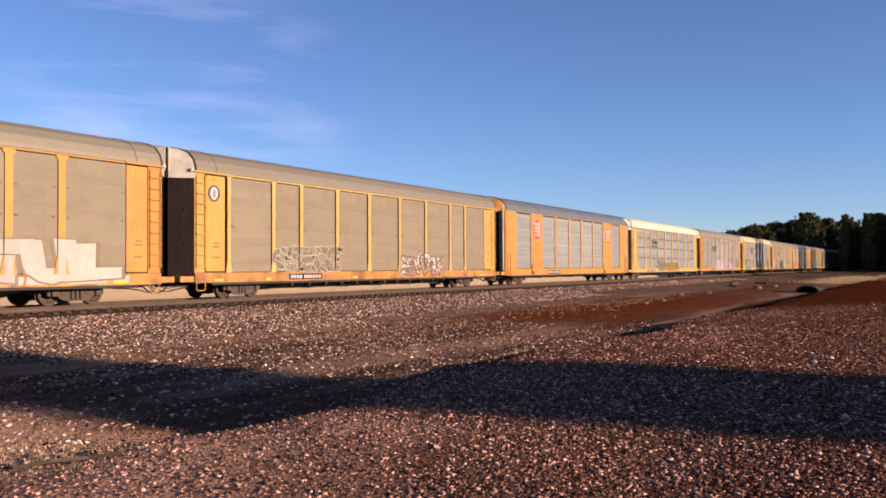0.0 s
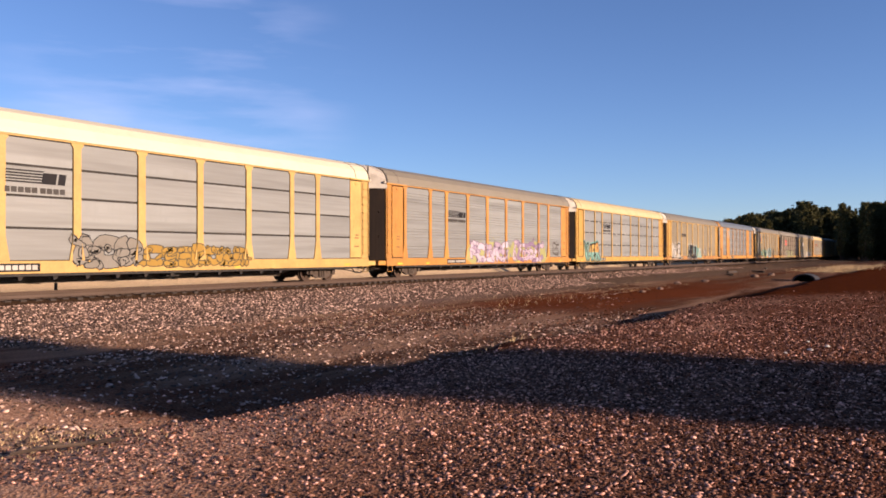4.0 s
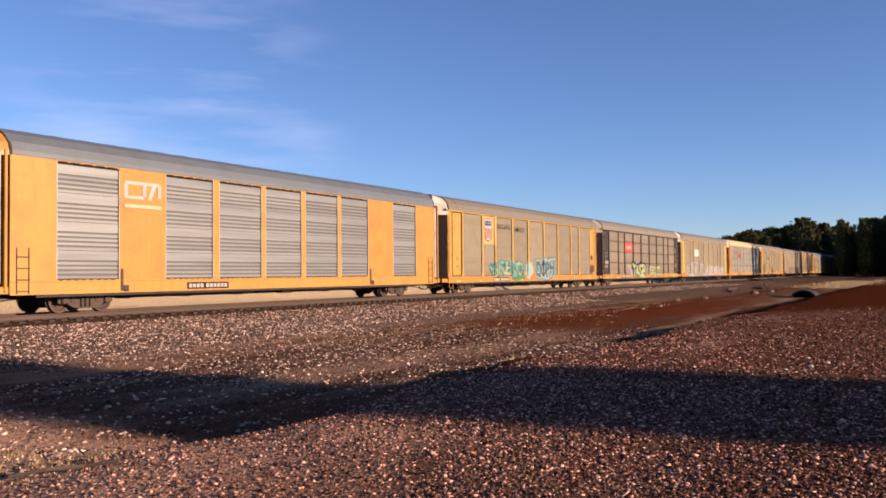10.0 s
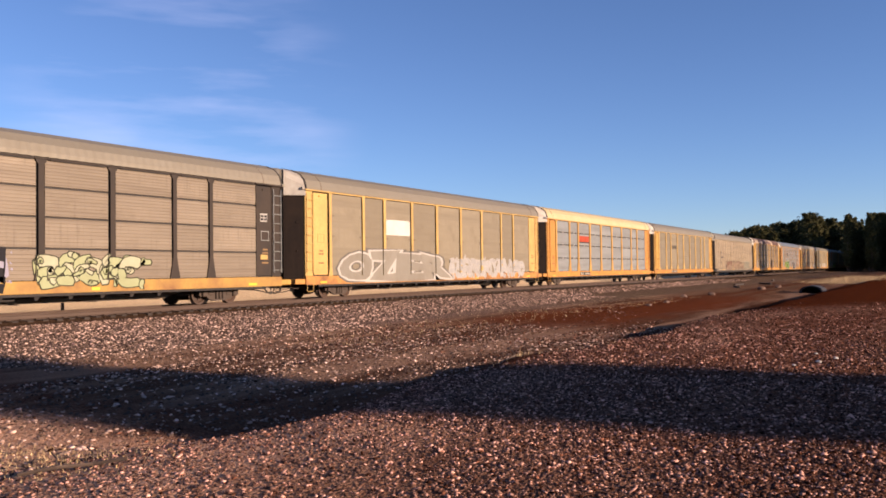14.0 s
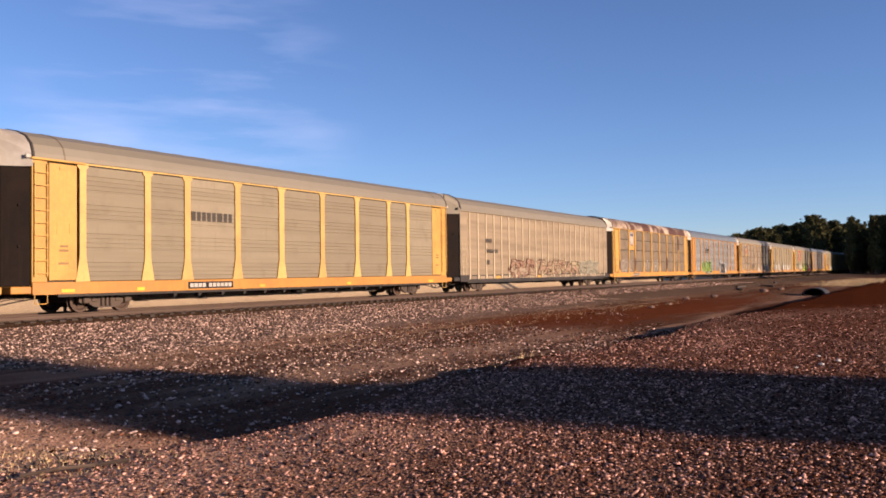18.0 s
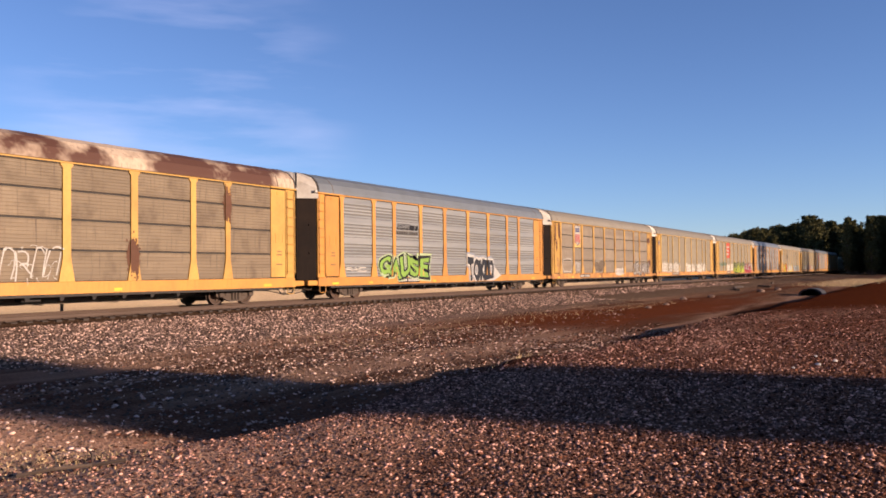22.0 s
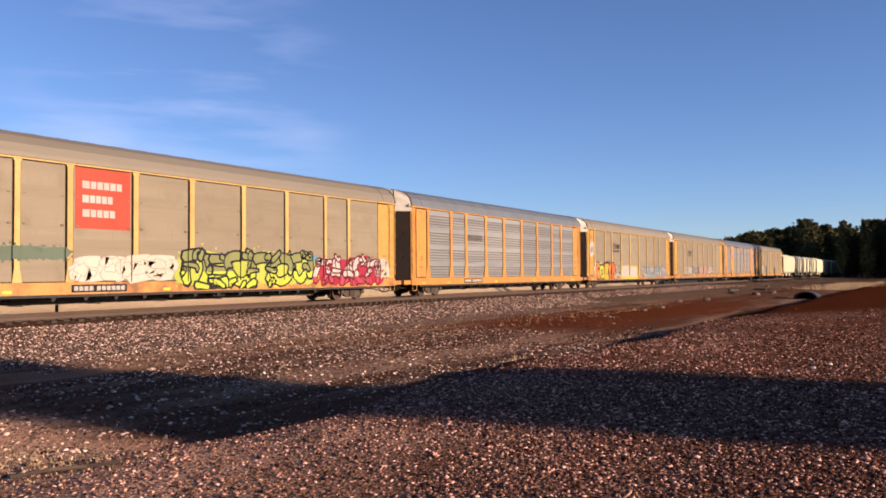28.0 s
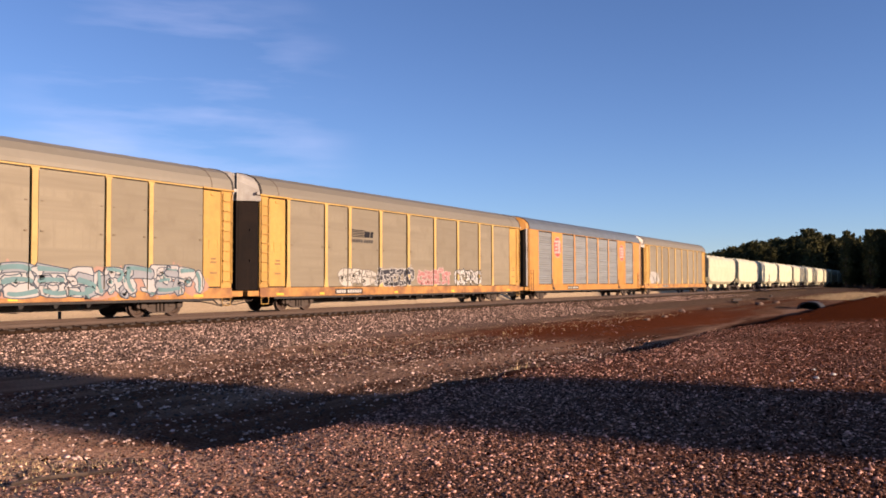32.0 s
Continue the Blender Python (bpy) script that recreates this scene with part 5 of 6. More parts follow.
def stripes_logo(car, kind, box):
    """Dark slanted stripes with a block beside them, over a thin line."""
    x0, x1, z0, z1 = box
    w, h = x1 - x0, z1 - z0
    layers = [(bars((x0, x0 + w * 0.62, z0 + h * 0.40, z1), (1,), 5, 0.45, 0.08), K_), (bars((x0 + w * 0.60, x1, z0 + h * 0.42, z1 - h * 0.1), (3, .4, 1.6), 1, 0.0, 0.06), K_),
              (bars((x0, x1, z0, z0 + h * 0.26), (1, .2, 1, .2, 1, .2, 1, .2, 1, .5, 1, .2, 1, .2, 1, .2, 1), 1, 0.1), spray(0.09, 0.085, 0.08))]
    mark(car, kind, layers, "faded black striped emblem")


def shield(car, kind, panel, box, full=True):
    x0, x1, z0, z1 = box
    w, h = x1 - x0, z1 - z0

    def outline(g):
        bm = bmesh.new()
        pts = [(-0.5, 0.42), (-0.42, 0.5), (-0.2, 0.45), (0, 0.5), (0.2, 0.45), (0.42, 0.5), (0.5, 0.42), (0.44, 0.2), (0.5, -0.1), (0.42, -0.38), (0.0, -0.52), (-0.42, -0.38), (-0.5, -0.1), (-0.44, 0.2)]
        bm.faces.new([bm.verts.new(((x0 + x1) / 2 + p * (w + g), 0, (z0 + z1) / 2 + q * (h + g))) for p, q in pts])
        return bm
    blue, red = spray(0.03, 0.045, 0.16), spray(0.5, 0.05, 0.05)
    layers = [(rect(panel), GOLD if full else YELLOW), (outline(0.1), blue), (outline(0.0), W_), (bars((x0 + 0.12, x1 - 0.12, z1 - h * 0.34, z1 - h * 0.1), (1,), 2, 0.3), blue)]
    if full:
        layers.append((bars((x0 + 0.1, x1 - 0.1, z0 + h * 0.1, z1 - h * 0.44), (1, 1, 1, 1, 1, 1, 1, 1, 1), 1, 0.05), red))
    mark(car, kind, layers, "shield emblem on a yellow panel")


def octagon(car, kind, cx, cz, rx, rz):
    layers = [(ngon(cx, cz, rx, rz, 8, pi / 8), W_), (ngon(cx, cz, rx * 0.92, rz * 0.92, 8, pi / 8), RED),
              (bars((cx - rx * 0.62, cx + rx * 0.1, cz - rz * 0.62, cz + rz * 0.66), (1,), 4, 0.35), W_), (bars((cx + rx * 0.2, cx + rx * 0.62, cz - rz * 0.6, cz + rz * 0.7), (1,), 1, 0.1), W_)]
    mark(car, kind, layers, "red octagonal emblem with white bars")


# ---------------------------------------------------------------- the train
CARS, WHEELS = [], []


def couple(made, at):
    car, wheels = made
    car.location = (at, TRACK_Y, 0)
    CARS.append((car, at))
    WHEELS.extend((w, dx, x, at) for w, dx, x in wheels)
    return car


def berth(k):
    return -3.675 + 28.587 * k


def tan_yellow(label, **more):
    return panel_car(label, YELLOW, TAN, **{"posts": GOLD, **more})


P = "panel"
c = couple(panel_car("rack car with rust-orange posts, dusty panels and white graffiti", ORANGE, TAN, posts=ORANGE), berth(0))
lettered(c, P, (19.9, 25.0, 0.96, 2.0), "TUL", W_, spray(0.3, 0.24, 0.17), wild=0.6, seed=3, fat=0.10, rim=0.03)
mark(c, P, [(bars((19.6, 25.6, 0.71, 1.0), (2.2, .1, 1.6, .2, 1.9, .3, .8), 1, 0.1, 0.05), W_)], "white spray smeared over the sill")
scrawl(c, P, (14.0, 19.4, 1.0, 1.9), 5, W_, seed=14, line=G_)

c = couple(tan_yellow("rack car with slim yellow posts, round emblem and white graffiti", slim=True), berth(1))
mark(c, P, [(ngon(1.28, 4.2, 0.33, 0.33, 20), spray(0.12, 0.11, 0.13)), (ngon(1.28, 4.2, 0.22, 0.26, 18), spray(0.62, 0.6, 0.62)), (ngon(1.28, 4.2, 0.10, 0.20, 6), spray(0.35, 0.33, 0.4))], "round grey emblem")
scrawl(c, P, (5.0, 9.8, 1.0, 2.25), 5, spray(0.24, 0.20, 0.14), W_, seed=8, bold=0.34, edge=0.025)
scrawl(c, P, (15.4, 20.3, 0.78, 1.95), 6, W_, seed=9, line=spray(0.13, 0.08, 0.07), also=spray(0.50, 0.30, 0.26), bold=0.26, edge=0.045)
number_board(c, P, 5.95, 8.35)

c = couple(window_car("smooth orange rack car with silver panels and red octagons", skin=BRIGHT), berth(2))
octagon(c, "window", 5.56, 3.92, 0.80, 0.84)
octagon(c, "window", 21.48, 3.92, 0.72, 0.80)
number_board(c, "window", 7.7, 10.1)

c = couple(panel_car("pale yellow rack car with cream roof and grey sheets", GOLD, PALE, top=ROOF_WHITE, rows=4, sill=GOLD), berth(3))
stripes_logo(c, P, (6.95, 9.15, 3.2, 3.95))
scrawl(c, P, (9.55, 12.2, 0.75, 1.95), 3, spray(0.33, 0.31, 0.27), seed=11, line=K_, bold=0.5, edge=0.03)
scrawl(c, P, (12.6, 18.0, 0.75, 1.6), 7, spray(0.46, 0.28, 0.06), seed=12, line=spray(0.12, 0.1, 0.06))
number_board(c, P, 5.6, 8.2)

c = couple(panel_car("orange rack car with ribbed silver sheets and lilac graffiti", ORANGE, PALE, kind="corrugated", sill=ORANGE), berth(4))
stripes_logo(c, P, (7.1, 9.3, 3.2, 3.9))
lilac, lime = spray(0.50, 0.40, 0.52), spray(0.46, 0.46, 0.20)
scrawl(c, P, (9.9, 15.5, 0.72, 2.15), 5, spray(0.64, 0.56, 0.66), seed=21, line=spray(0.24, 0.16, 0.28), under=lime, also=lilac, bold=0.34)
scrawl(c, P, (16.6, 21.9, 0.72, 2.15), 6, spray(0.62, 0.52, 0.62), seed=23, line=spray(0.20, 0.12, 0.24), under=lime, also=spray(0.36, 0.26, 0.40), bold=0.30)
scrawl(c, P, (23.8, 25.0, 1.15, 2.2), 2, spray(0.12, 0.11, 0.1), seed=25, line=None, bold=0.2)
number_board(c, P, 6.9, 9.3)

c = couple(panel_car("golden-roofed rack car with grey sheets and teal graffiti", YELLOW, PALE, top=ROOF_GOLD, rows=4, clip=WHITE, posts=GOLD, sill=YELLOW, slim=True), berth(5))
stripes_logo(c, P, (6.95, 9.15, 3.25, 3.98))
lettered(c, P, (2.2, 6.1, 0.82, 2.05), "VAPR", [spray(0.24, 0.42, 0.36), spray(0.58, 0.38, 0.14), spray(0.60, 0.38, 0.12), spray(0.62, 0.33, 0.10)], K_, halo=spray(0.20, 0.46, 0.40), wild=0.9, rim=0.05, fat=0.03, low=(spray(0.26, 0.52, 0.46), 1.45))
number_board(c, P, 6.1, 7.7)

c = couple(tan_yellow("dusty rack car with black and white bubble graffiti", slim=False), berth(6))
lettered(c, P, (2.45, 6.05, 1.02, 2.25), "RAGE", W_, K_, wild=0.8, seed=3, halo=W_, rim=0.045, fat=0.05)
mark(c, P, [(cloud(9, (13.9, 16.7, 0.75, 2.1), 5), spray(0.20, 0.44, 0.41)), (cloud(19, (15.0, 17.0, 0.8, 1.5), 4), spray(0.30, 0.50, 0.46))], "pale teal sprayed cloud")
lettered(c, P, (10.2, 14.5, 0.82, 2.2), "HELR", K_, W_, under=spray(0.20, 0.44, 0.41), wild=0.8, seed=5, fat=0.07, rim=0.035)
mark(c, P, [(ngon(9.75, 1.0, 0.62, 0.34, 3, 0.6), W_, 2), (ngon(9.75, 1.0, 0.52, 0.26, 3, 0.6), K_, 3)], "black sprayed arrow with a white edge")
scrawl(c, P, (18.1, 19.8, 1.15, 1.9), 4, W_, seed=31)
scrawl(c, P, (16.0, 16.8, 1.1, 2.1), 1, W_, seed=32, line=spray(0.3, 0.6, 0.58))
scrawl(c, P, (21.3, 22.5, 1.3, 2.1), 2, spray(0.16, 0.13, 0.1), seed=33, line=None, bold=0.2)
mark(c, P, [(bars((6.75, 9.15, 3.28, 3.72), (1, .3, .8, .3, .8, .3, .8, .3, .8, .3, 1.2, .3, .8, .3, .8), 1, 0.2), spray(0.07, 0.06, 0.055))], "dark bars of faded lettering")
number_board(c, P, 6.3, 7.6)

c = couple(window_car("bright orange rack car with silver sheets and white emblem"), berth(7))
mark(c, "window", [(bars((4.72, 6.30, 4.48, 4.64), (1,)), W_), (bars((4.68, 5.55, 3.98, 4.12), (1,)), W_), (bars((4.66, 4.84, 4.0, 4.6), (1,)), W_), (bars((5.50, 5.68, 4.0, 4.6), (1,)), W_), (bars((5.72, 5.9, 3.98, 4.6), (1,), 1, 0, 0.28), W_), (bars((6.2, 6.38, 4.0, 4.62), (1,)), W_),
                   (bars((4.67, 6.40, 3.66, 3.80), (1,), 1, 0.1), spray(0.75, 0.6, 0.4))], "white looped emblem over a bar")
number_board(c, "window", 7.7, 10.0)

c = couple(panel_car("yellow rack car with shield emblem, slogan and green graffiti", YELLOW, TAN, slim=True, sill=ORANGE), berth(8))
shield(c, P, (5.05, 6.95, 3.12, 4.93), (5.22, 6.35, 3.36, 4.78))
mark(c, P, [(word_mark("BUILDING", (7.2, 9.25, 4.18, 4.50)), K_)], "black slogan lettering")
mark(c, P, [(word_mark("AMERICA", (9.95, 11.7, 4.08, 4.40)), K_)], "black slogan lettering")
teal = spray(0.16, 0.44, 0.42)
mark(c, P, [(cloud(46, (10.4, 13.9, 0.72, 1.35), 5), spray(0.62, 0.24, 0.07)), (cloud(47, (9.6, 11.4, 0.72, 1.2), 3), spray(0.10, 0.34, 0.14)), (cloud(48, (12.0, 13.1, 0.72, 2.0), 2), spray(0.42, 0.56, 0.52))], "orange and green sprayed haze")
scrawl(c, P, (6.3, 11.4, 0.98, 2.1), 5, teal, seed=41, line=spray(0.05, 0.12, 0.13), also=spray(0.14, 0.30, 0.36), shine=spray(0.56, 0.54, 0.20), bold=0.42)
lettered(c, P, (13.8, 17.3, 0.98, 2.12), "DOPH", spray(0.10, 0.17, 0.19), spray(0.50, 0.62, 0.60), halo=spray(0.10, 0.22, 0.24), wild=0.9, seed=4, fat=0.05, rim=0.04)
rust(c, P, (25.65, 26.3, 1.2, 1.9), (25.7, 26.1, 2.3, 2.6))
number_board(c, P, 6.4, 9.0, 0.68, 0.96)

c = couple(panel_car("black rack car with brown sheets and lime graffiti", BLACK, SLATE, posts=BLACK, sill=RUSTY, rows=4, rungs=PALE, rib=True, cap=ROOF), berth(9))
mark(c, P, [(rect((7.02, 9.43, 3.13, 4.045)), RED), (bars((7.5, 9.0, 3.42, 3.78), (1.2, .3, 1.1, .5, .9, .2, .9, .2, .4, .2, .4), 1, 0.1), W_)], "red square with white bars")
mark(c, P, [(word_mark("TKO", (7.75, 8.85, 1.56, 1.94), 0.03), W_)], "white sprayed letters")
lettered(c, P, (9.25, 13.7, 0.74, 2.0), "TASE", spray(0.52, 0.56, 0.26), K_, under=spray(0.46, 0.44, 0.54), wild=1.0, seed=7, fat=0.03, rim=0.085)
scrawl(c, P, (15.1, 19.3, 0.78, 2.0), 5, spray(0.50, 0.54, 0.30), seed=51, line=spray(0.05, 0.05, 0.03), also=spray(0.62, 0.62, 0.42), bold=0.42)
mark(c, P, [(bars((0.98, 1.72, 1.66, 1.86), (1,), 1, 0), YELLOW), (bars((1.02, 1.66, 1.72, 1.80), (1, .3, 1, .3, 1), 1, 0.1), K_)], "yellow sticker")
scrawl(c, P, (0.98, 1.8, 1.95, 2.25), 3, W_, seed=53, line=None, bold=0.25)
mark(c, P, [(bars((25.75, 26.2, 3.4, 3.75), (1,), 1, 0), W_), (bars((25.78, 26.17, 3.44, 3.70), (1, .3, 1), 2, 0.3), K_), (bars((25.75, 26.2, 1.8, 2.0), (1,), 1, 0), GOLD)], "white stencil marks")
number_board(c, P, 5.75, 8.3)

c = couple(panel_car("grey rack car with huge silver graffiti along its foot", GOLD, TAN, slim=True), berth(10))
mark(c, P, [(rect((7.05, 9.40, 3.13, 3.93)), WHITE)], "blank white square")
lettered(c, P, (3.0, 13.4, 0.82, 2.1), "OZER", spray(0.36, 0.33, 0.27), W_, halo=spray(0.20, 0.18, 0.15), wild=0.7, seed=9, fat=0.06, rim=0.035)
scrawl(c, P, (13.8, 24.6, 0.75, 1.95), 12, G_, seed=63, line=W_, bold=0.30)
number_board(c, P, 6.95, 8.4)

c = couple(panel_car("golden-roofed rack car with bright sheets and red band", ORANGE, PALE, top=ROOF_GOLD, rows=4, clip=WHITE, posts=YELLOW, sill=ORANGE), berth(11))
mark(c, P, [(rect((7.05, 9.40, 3.40, 3.90)), spray(0.55, 0.09, 0.04)), (bars((7.05, 9.40, 3.34, 3.42), (1,), 1, 0.0), K_)], "red band")
number_board(c, P, 7.1, 9.4)

c = couple(panel_car("clean yellow rack car with ribbed dusty sheets", YELLOW, TAN, kind="corrugated", posts=GOLD, sill=ORANGE), berth(12))
mark(c, P, [(bars((7.05, 9.30, 3.28, 3.72), (1, .3, .8, .3, .8, .3, .8, .3, .8, .3, 1.2, .3, .8, .3, .8), 1, 0.2), spray(0.09, 0.08, 0.07))], "dark bars of faded lettering")
number_board(c, P, 6.85, 9.3)

c = couple(ribbed_car("dust-coloured old rack car with many narrow uprights"), berth(13))
R_ = "ribbed"
mark(c, R_, [(bars((3.7, 4.5, 3.08, 3.36), (1, .3, 1, .3, 1), 1, 0.1), spray(0.12, 0.1, 0.085)), (bars((3.75, 5.4, 2.43, 2.70), (1, .3, 1, .3, 1, .7, 1, .3, 1, .3, 1), 1, 0.1), spray(0.12, 0.1, 0.085)), (rect((3.75, 4.15, 1.7, 1.98)), spray(0.08, 0.07, 0.06))], "dark bars of faded numbering")
scrawl(c, R_, (7.4, 11.3, 0.86, 2.05), 3, spray(0.42, 0.26, 0.18), seed=78, line=spray(0.15, 0.07, 0.045), bold=0.26, edge=0.045, also=spray(0.46, 0.36, 0.25))
scrawl(c, R_, (12.2, 19.8, 0.98, 2.1), 6, spray(0.42, 0.29, 0.20), seed=73, line=spray(0.15, 0.09, 0.055), bold=0.24, edge=0.045, also=spray(0.44, 0.36, 0.23))
scrawl(c, R_, (20.4, 24.5, 0.98, 2.1), 4, spray(0.24, 0.23, 0.17), seed=75, line=spray(0.50, 0.46, 0.34), bold=0.34, edge=0.04, also=spray(0.30, 0.28, 0.21))

c = couple(panel_car("weathered yellow rack car with brown sheets and peeling roof", YELLOW, BROWN, top=ROOF_RUST, rows=4, sill=ORANGE), berth(14))
shield(c, P, (5.12, 6.95, 3.14, 4.93), (5.32, 6.40, 3.60, 4.80), False)
for i, (a, b, n) in enumerate(((2.4, 4.65, 4), (3.0, 5.9, 4), (9.95, 11.6, 3), (12.9, 15.1, 4))):
    scrawl(c, P, (a, b, 1.12, 2.2), n, spray(0.52, 0.46, 0.40) if i < 2 else W_, seed=81 + i, line=None, bold=0.10)
number_board(c, P, 6.05, 8.2)

rust(c, P, (2.0, 2.28, 1.15, 2.1), (6.7, 7.0, 1.2, 2.4), (17.9, 18.3, 1.1, 2.6), (22.7, 23.05, 3.2, 4.6))

c = couple(panel_car("orange rack car with bright ribbed sheets and lime graffiti", ORANGE, SILVER, kind="corrugated", top=ROOF_GREY, posts=ORANGE, sill=ORANGE), berth(15))
stripes_logo(c, P, (7.1, 9.3, 3.3, 3.88))
lettered(c, P, (5.5, 10.4, 1.08, 2.02), "GAUSE", spray(0.26, 0.46, 0.09), K_, wild=1.3, seed=2, halo=spray(0.50, 0.62, 0.36), fat=0.03, rim=0.05)
mark(c, P, [(bars((18.5, 18.95, 0.72, 1.95), (1,), 1, 0.0), W_, 0), (ngon(19.1, 1.12, 0.85, 0.66, 3, 1.95), W_, 1)], "white sprayed wedge")
lettered(c, P, (15.2, 18.9, 0.76, 1.98), "TOKIO", spray(0.03, 0.035, 0.045), W_, halo=spray(0.30, 0.34, 0.40), wild=0.6, seed=8, fat=0.05, rim=0.05)
scrawl(c, P, (2.5, 4.2, 1.3, 1.55), 3, spray(0.6, 0.58, 0.52), seed=92, line=None, bold=0.2)
number_board(c, P, 7.2, 9.4)

c = couple(panel_car("rust-streaked rack car with shield emblem and brown sheets", RUSTY, SLATE, rows=4, posts=RUSTY, rib=True), berth(16))
shield(c, P, (5.12, 6.62, 3.14, 4.93), (5.24, 6.42, 3.36, 4.86))
bubble(c, P, (2.5, 4.65, 1.2, 2.2), W_, 101)
bubble(c, P, (9.95, 12.05, 1.2, 2.1), spray(0.30, 0.28, 0.24), 102, 0.05)
rust(c, P, (0.88, 1.10, 3.5, 4.9), (1.62, 1.90, 3.8, 4.9), (1.2, 1.35, 2.9, 3.6), (25.6, 26.4, 1.6, 2.3), (25.6, 26.2, 3.9, 4.5))
scrawl(c, P, (5.2, 6.4, 1.2, 1.95), 2, G_, seed=105, line=None, bold=0.25)
scrawl(c, P, (9.9, 12.1, 1.2, 2.05), 2, spray(0.24, 0.19, 0.14), seed=102, line=spray(0.08, 0.065, 0.055), bold=0.45, edge=0.03)
scrawl(c, P, (15.4, 17.6, 0.75, 1.5), 4, W_, seed=103, line=None, bold=0.9)
scrawl(c, P, (20.8, 26.0, 0.75, 2.0), 6, spray(0.36, 0.33, 0.30), seed=104, bold=0.38, shine=W_)
number_board(c, P, 6.15, 8.6)

c = couple(tan_yellow("dusty rack car with round emblem and white graffiti row", slim=True), berth(17))
mark(c, P, [(ngon(1.28, 4.1, 0.30, 0.28, 18), spray(0.14, 0.13, 0.16)), (ngon(1.28, 4.1, 0.2, 0.2, 12), spray(0.55, 0.5, 0.42)), (bars((1.24, 1.32, 3.85, 4.35), (1,), 1, 0), spray(0.14, 0.13, 0.16)), (bars((1.0, 1.56, 4.06, 4.14), (1,), 1, 0), spray(0.14, 0.13, 0.16))], "round grey emblem")
for i, (a, b, n) in enumerate(((2.3, 5.3, 4), (5.6, 10.0, 6), (12.5, 16.8, 5), (17.9, 22.5, 5))):
    scrawl(c, P, (a, b, 0.98, 2.05), n, spray(0.72, 0.68, 0.58), seed=111 + i, line=spray(0.3, 0.27, 0.22), bold=0.40)
number_board(c, P, 6.3, 9.1)

c = couple(tan_yellow("yellow rack car with red square, lime and crimson graffiti", slim=True), berth(18))
mark(c, P, [(rect((7.06, 9.39, 2.86, 4.93)), spray(0.62, 0.10, 0.06)), (bars((7.35, 9.0, 4.2, 4.5), (1.3, .2, 1, .2, 1, .2, 1, .2, 1, .2, 1), 1, 0.15), W_), (bars((7.35, 8.6, 3.72, 4.02), (1.3, .2, 1, .2, 1, .2, 1, .2, 1), 1, 0.15), W_), (bars((7.35, 8.7, 3.24, 3.54), (1.3, .2, 1, .2, 1, .2, 1, .2, 1), 1, 0.15), W_)], "red square with rows of white bars")
mark(c, P, [(cloud(120, (2.35, 6.6, 1.75, 2.2), 8), spray(0.16, 0.22, 0.16))], "faded green sprayed cloud")
scrawl(c, P, (7.0, 11.4, 0.98, 2.0), 4, spray(0.76, 0.70, 0.58), seed=121, line=spray(0.42, 0.38, 0.32), bold=0.6, edge=0.02)
scrawl(c, P, (11.9, 19.8, 0.72, 2.3), 6, spray(0.28, 0.31, 0.12), seed=122, line=K_, under=spray(0.52, 0.60, 0.10), low=(spray(0.54, 0.66, 0.07), 1.42), bold=0.25, edge=0.075)
mark(c, P, [(cloud(123, (19.0, 20.2, 1.4, 2.3), 3), spray(0.12, 0.36, 0.5))], "pale blue sprayed cloud")
scrawl(c, P, (20.2, 25.6, 0.74, 2.1), 5, W_, seed=124, line=spray(0.16, 0.012, 0.03), under=spray(0.44, 0.035, 0.07), low=(spray(0.60, 0.08, 0.12), 1.18), bold=0.26, edge=0.07)
scrawl(c, P, (25.5, 26.4, 1.0, 2.1), 1, W_, seed=127, line=spray(0.5, 0.42, 0.2), bold=0.5)
number_board(c, P, 6.9, 9.2)

c = couple(panel_car("clean orange rack car with bright ribbed sheets", ORANGE, SILVER, kind="corrugated", top=ROOF_GREY, sill=ORANGE), berth(19))
mark(c, P, [(bars((7.0, 9.1, 3.30, 3.74), (1, .3, .8, .3, .8, .3, .8, .3, .8, .3, 1.2, .3, .8, .3, .8), 1, 0.2), spray(0.13, 0.125, 0.12))], "dark bars of faded lettering")
number_board(c, P, 6.5, 9.0)

c = couple(tan_yellow("dusty rack car with orange and green bubble graffiti", slim=True), berth(20))
stripes_logo(c, P, (7.1, 9.1, 3.15, 3.95))
mark(c, P, [(cloud(136, (3.7, 5.3, 0.75, 1.9), 3), spray(0.44, 0.62, 0.08)), (cloud(137, (6.1, 7.4, 0.75, 1.4), 3), spray(0.66, 0.30, 0.05))], "lime and orange sprayed clouds")
lettered(c, P, (2.5, 7.8, 0.84, 1.98), "GOEYP", [spray(0.70, 0.27, 0.06), spray(0.50, 0.60, 0.08), spray(0.72, 0.46, 0.05), spray(0.70, 0.30, 0.06), spray(0.66, 0.16, 0.05)], K_, under=spray(0.58, 0.54, 0.42), wild=0.8, seed=6, fat=0.06, rim=0.05)
mark(c, P, [(cloud(138, (1.0, 1.75, 2.6, 3.9), 2), W_, 0), (cloud(139, (1.15, 1.6, 3.0, 3.5), 2), spray(0.3, 0.26, 0.2), 1), (cloud(140, (1.1, 1.5, 4.1, 4.5), 2), spray(0.6, 0.28, 0.05), 0)], "white, grey and orange sprayed blotches on the door")
scrawl(c, P, (7.9, 9.2, 0.85, 2.0), 2, W_, seed=131)
mark(c, P, [(rect((9.4, 14.8, 0.72, 1.95)), spray(0.68, 0.54, 0.05)), (cloud(132, (9.9, 14.3, 0.85, 1.9), 8), W_)], "white and yellow sprayed block")
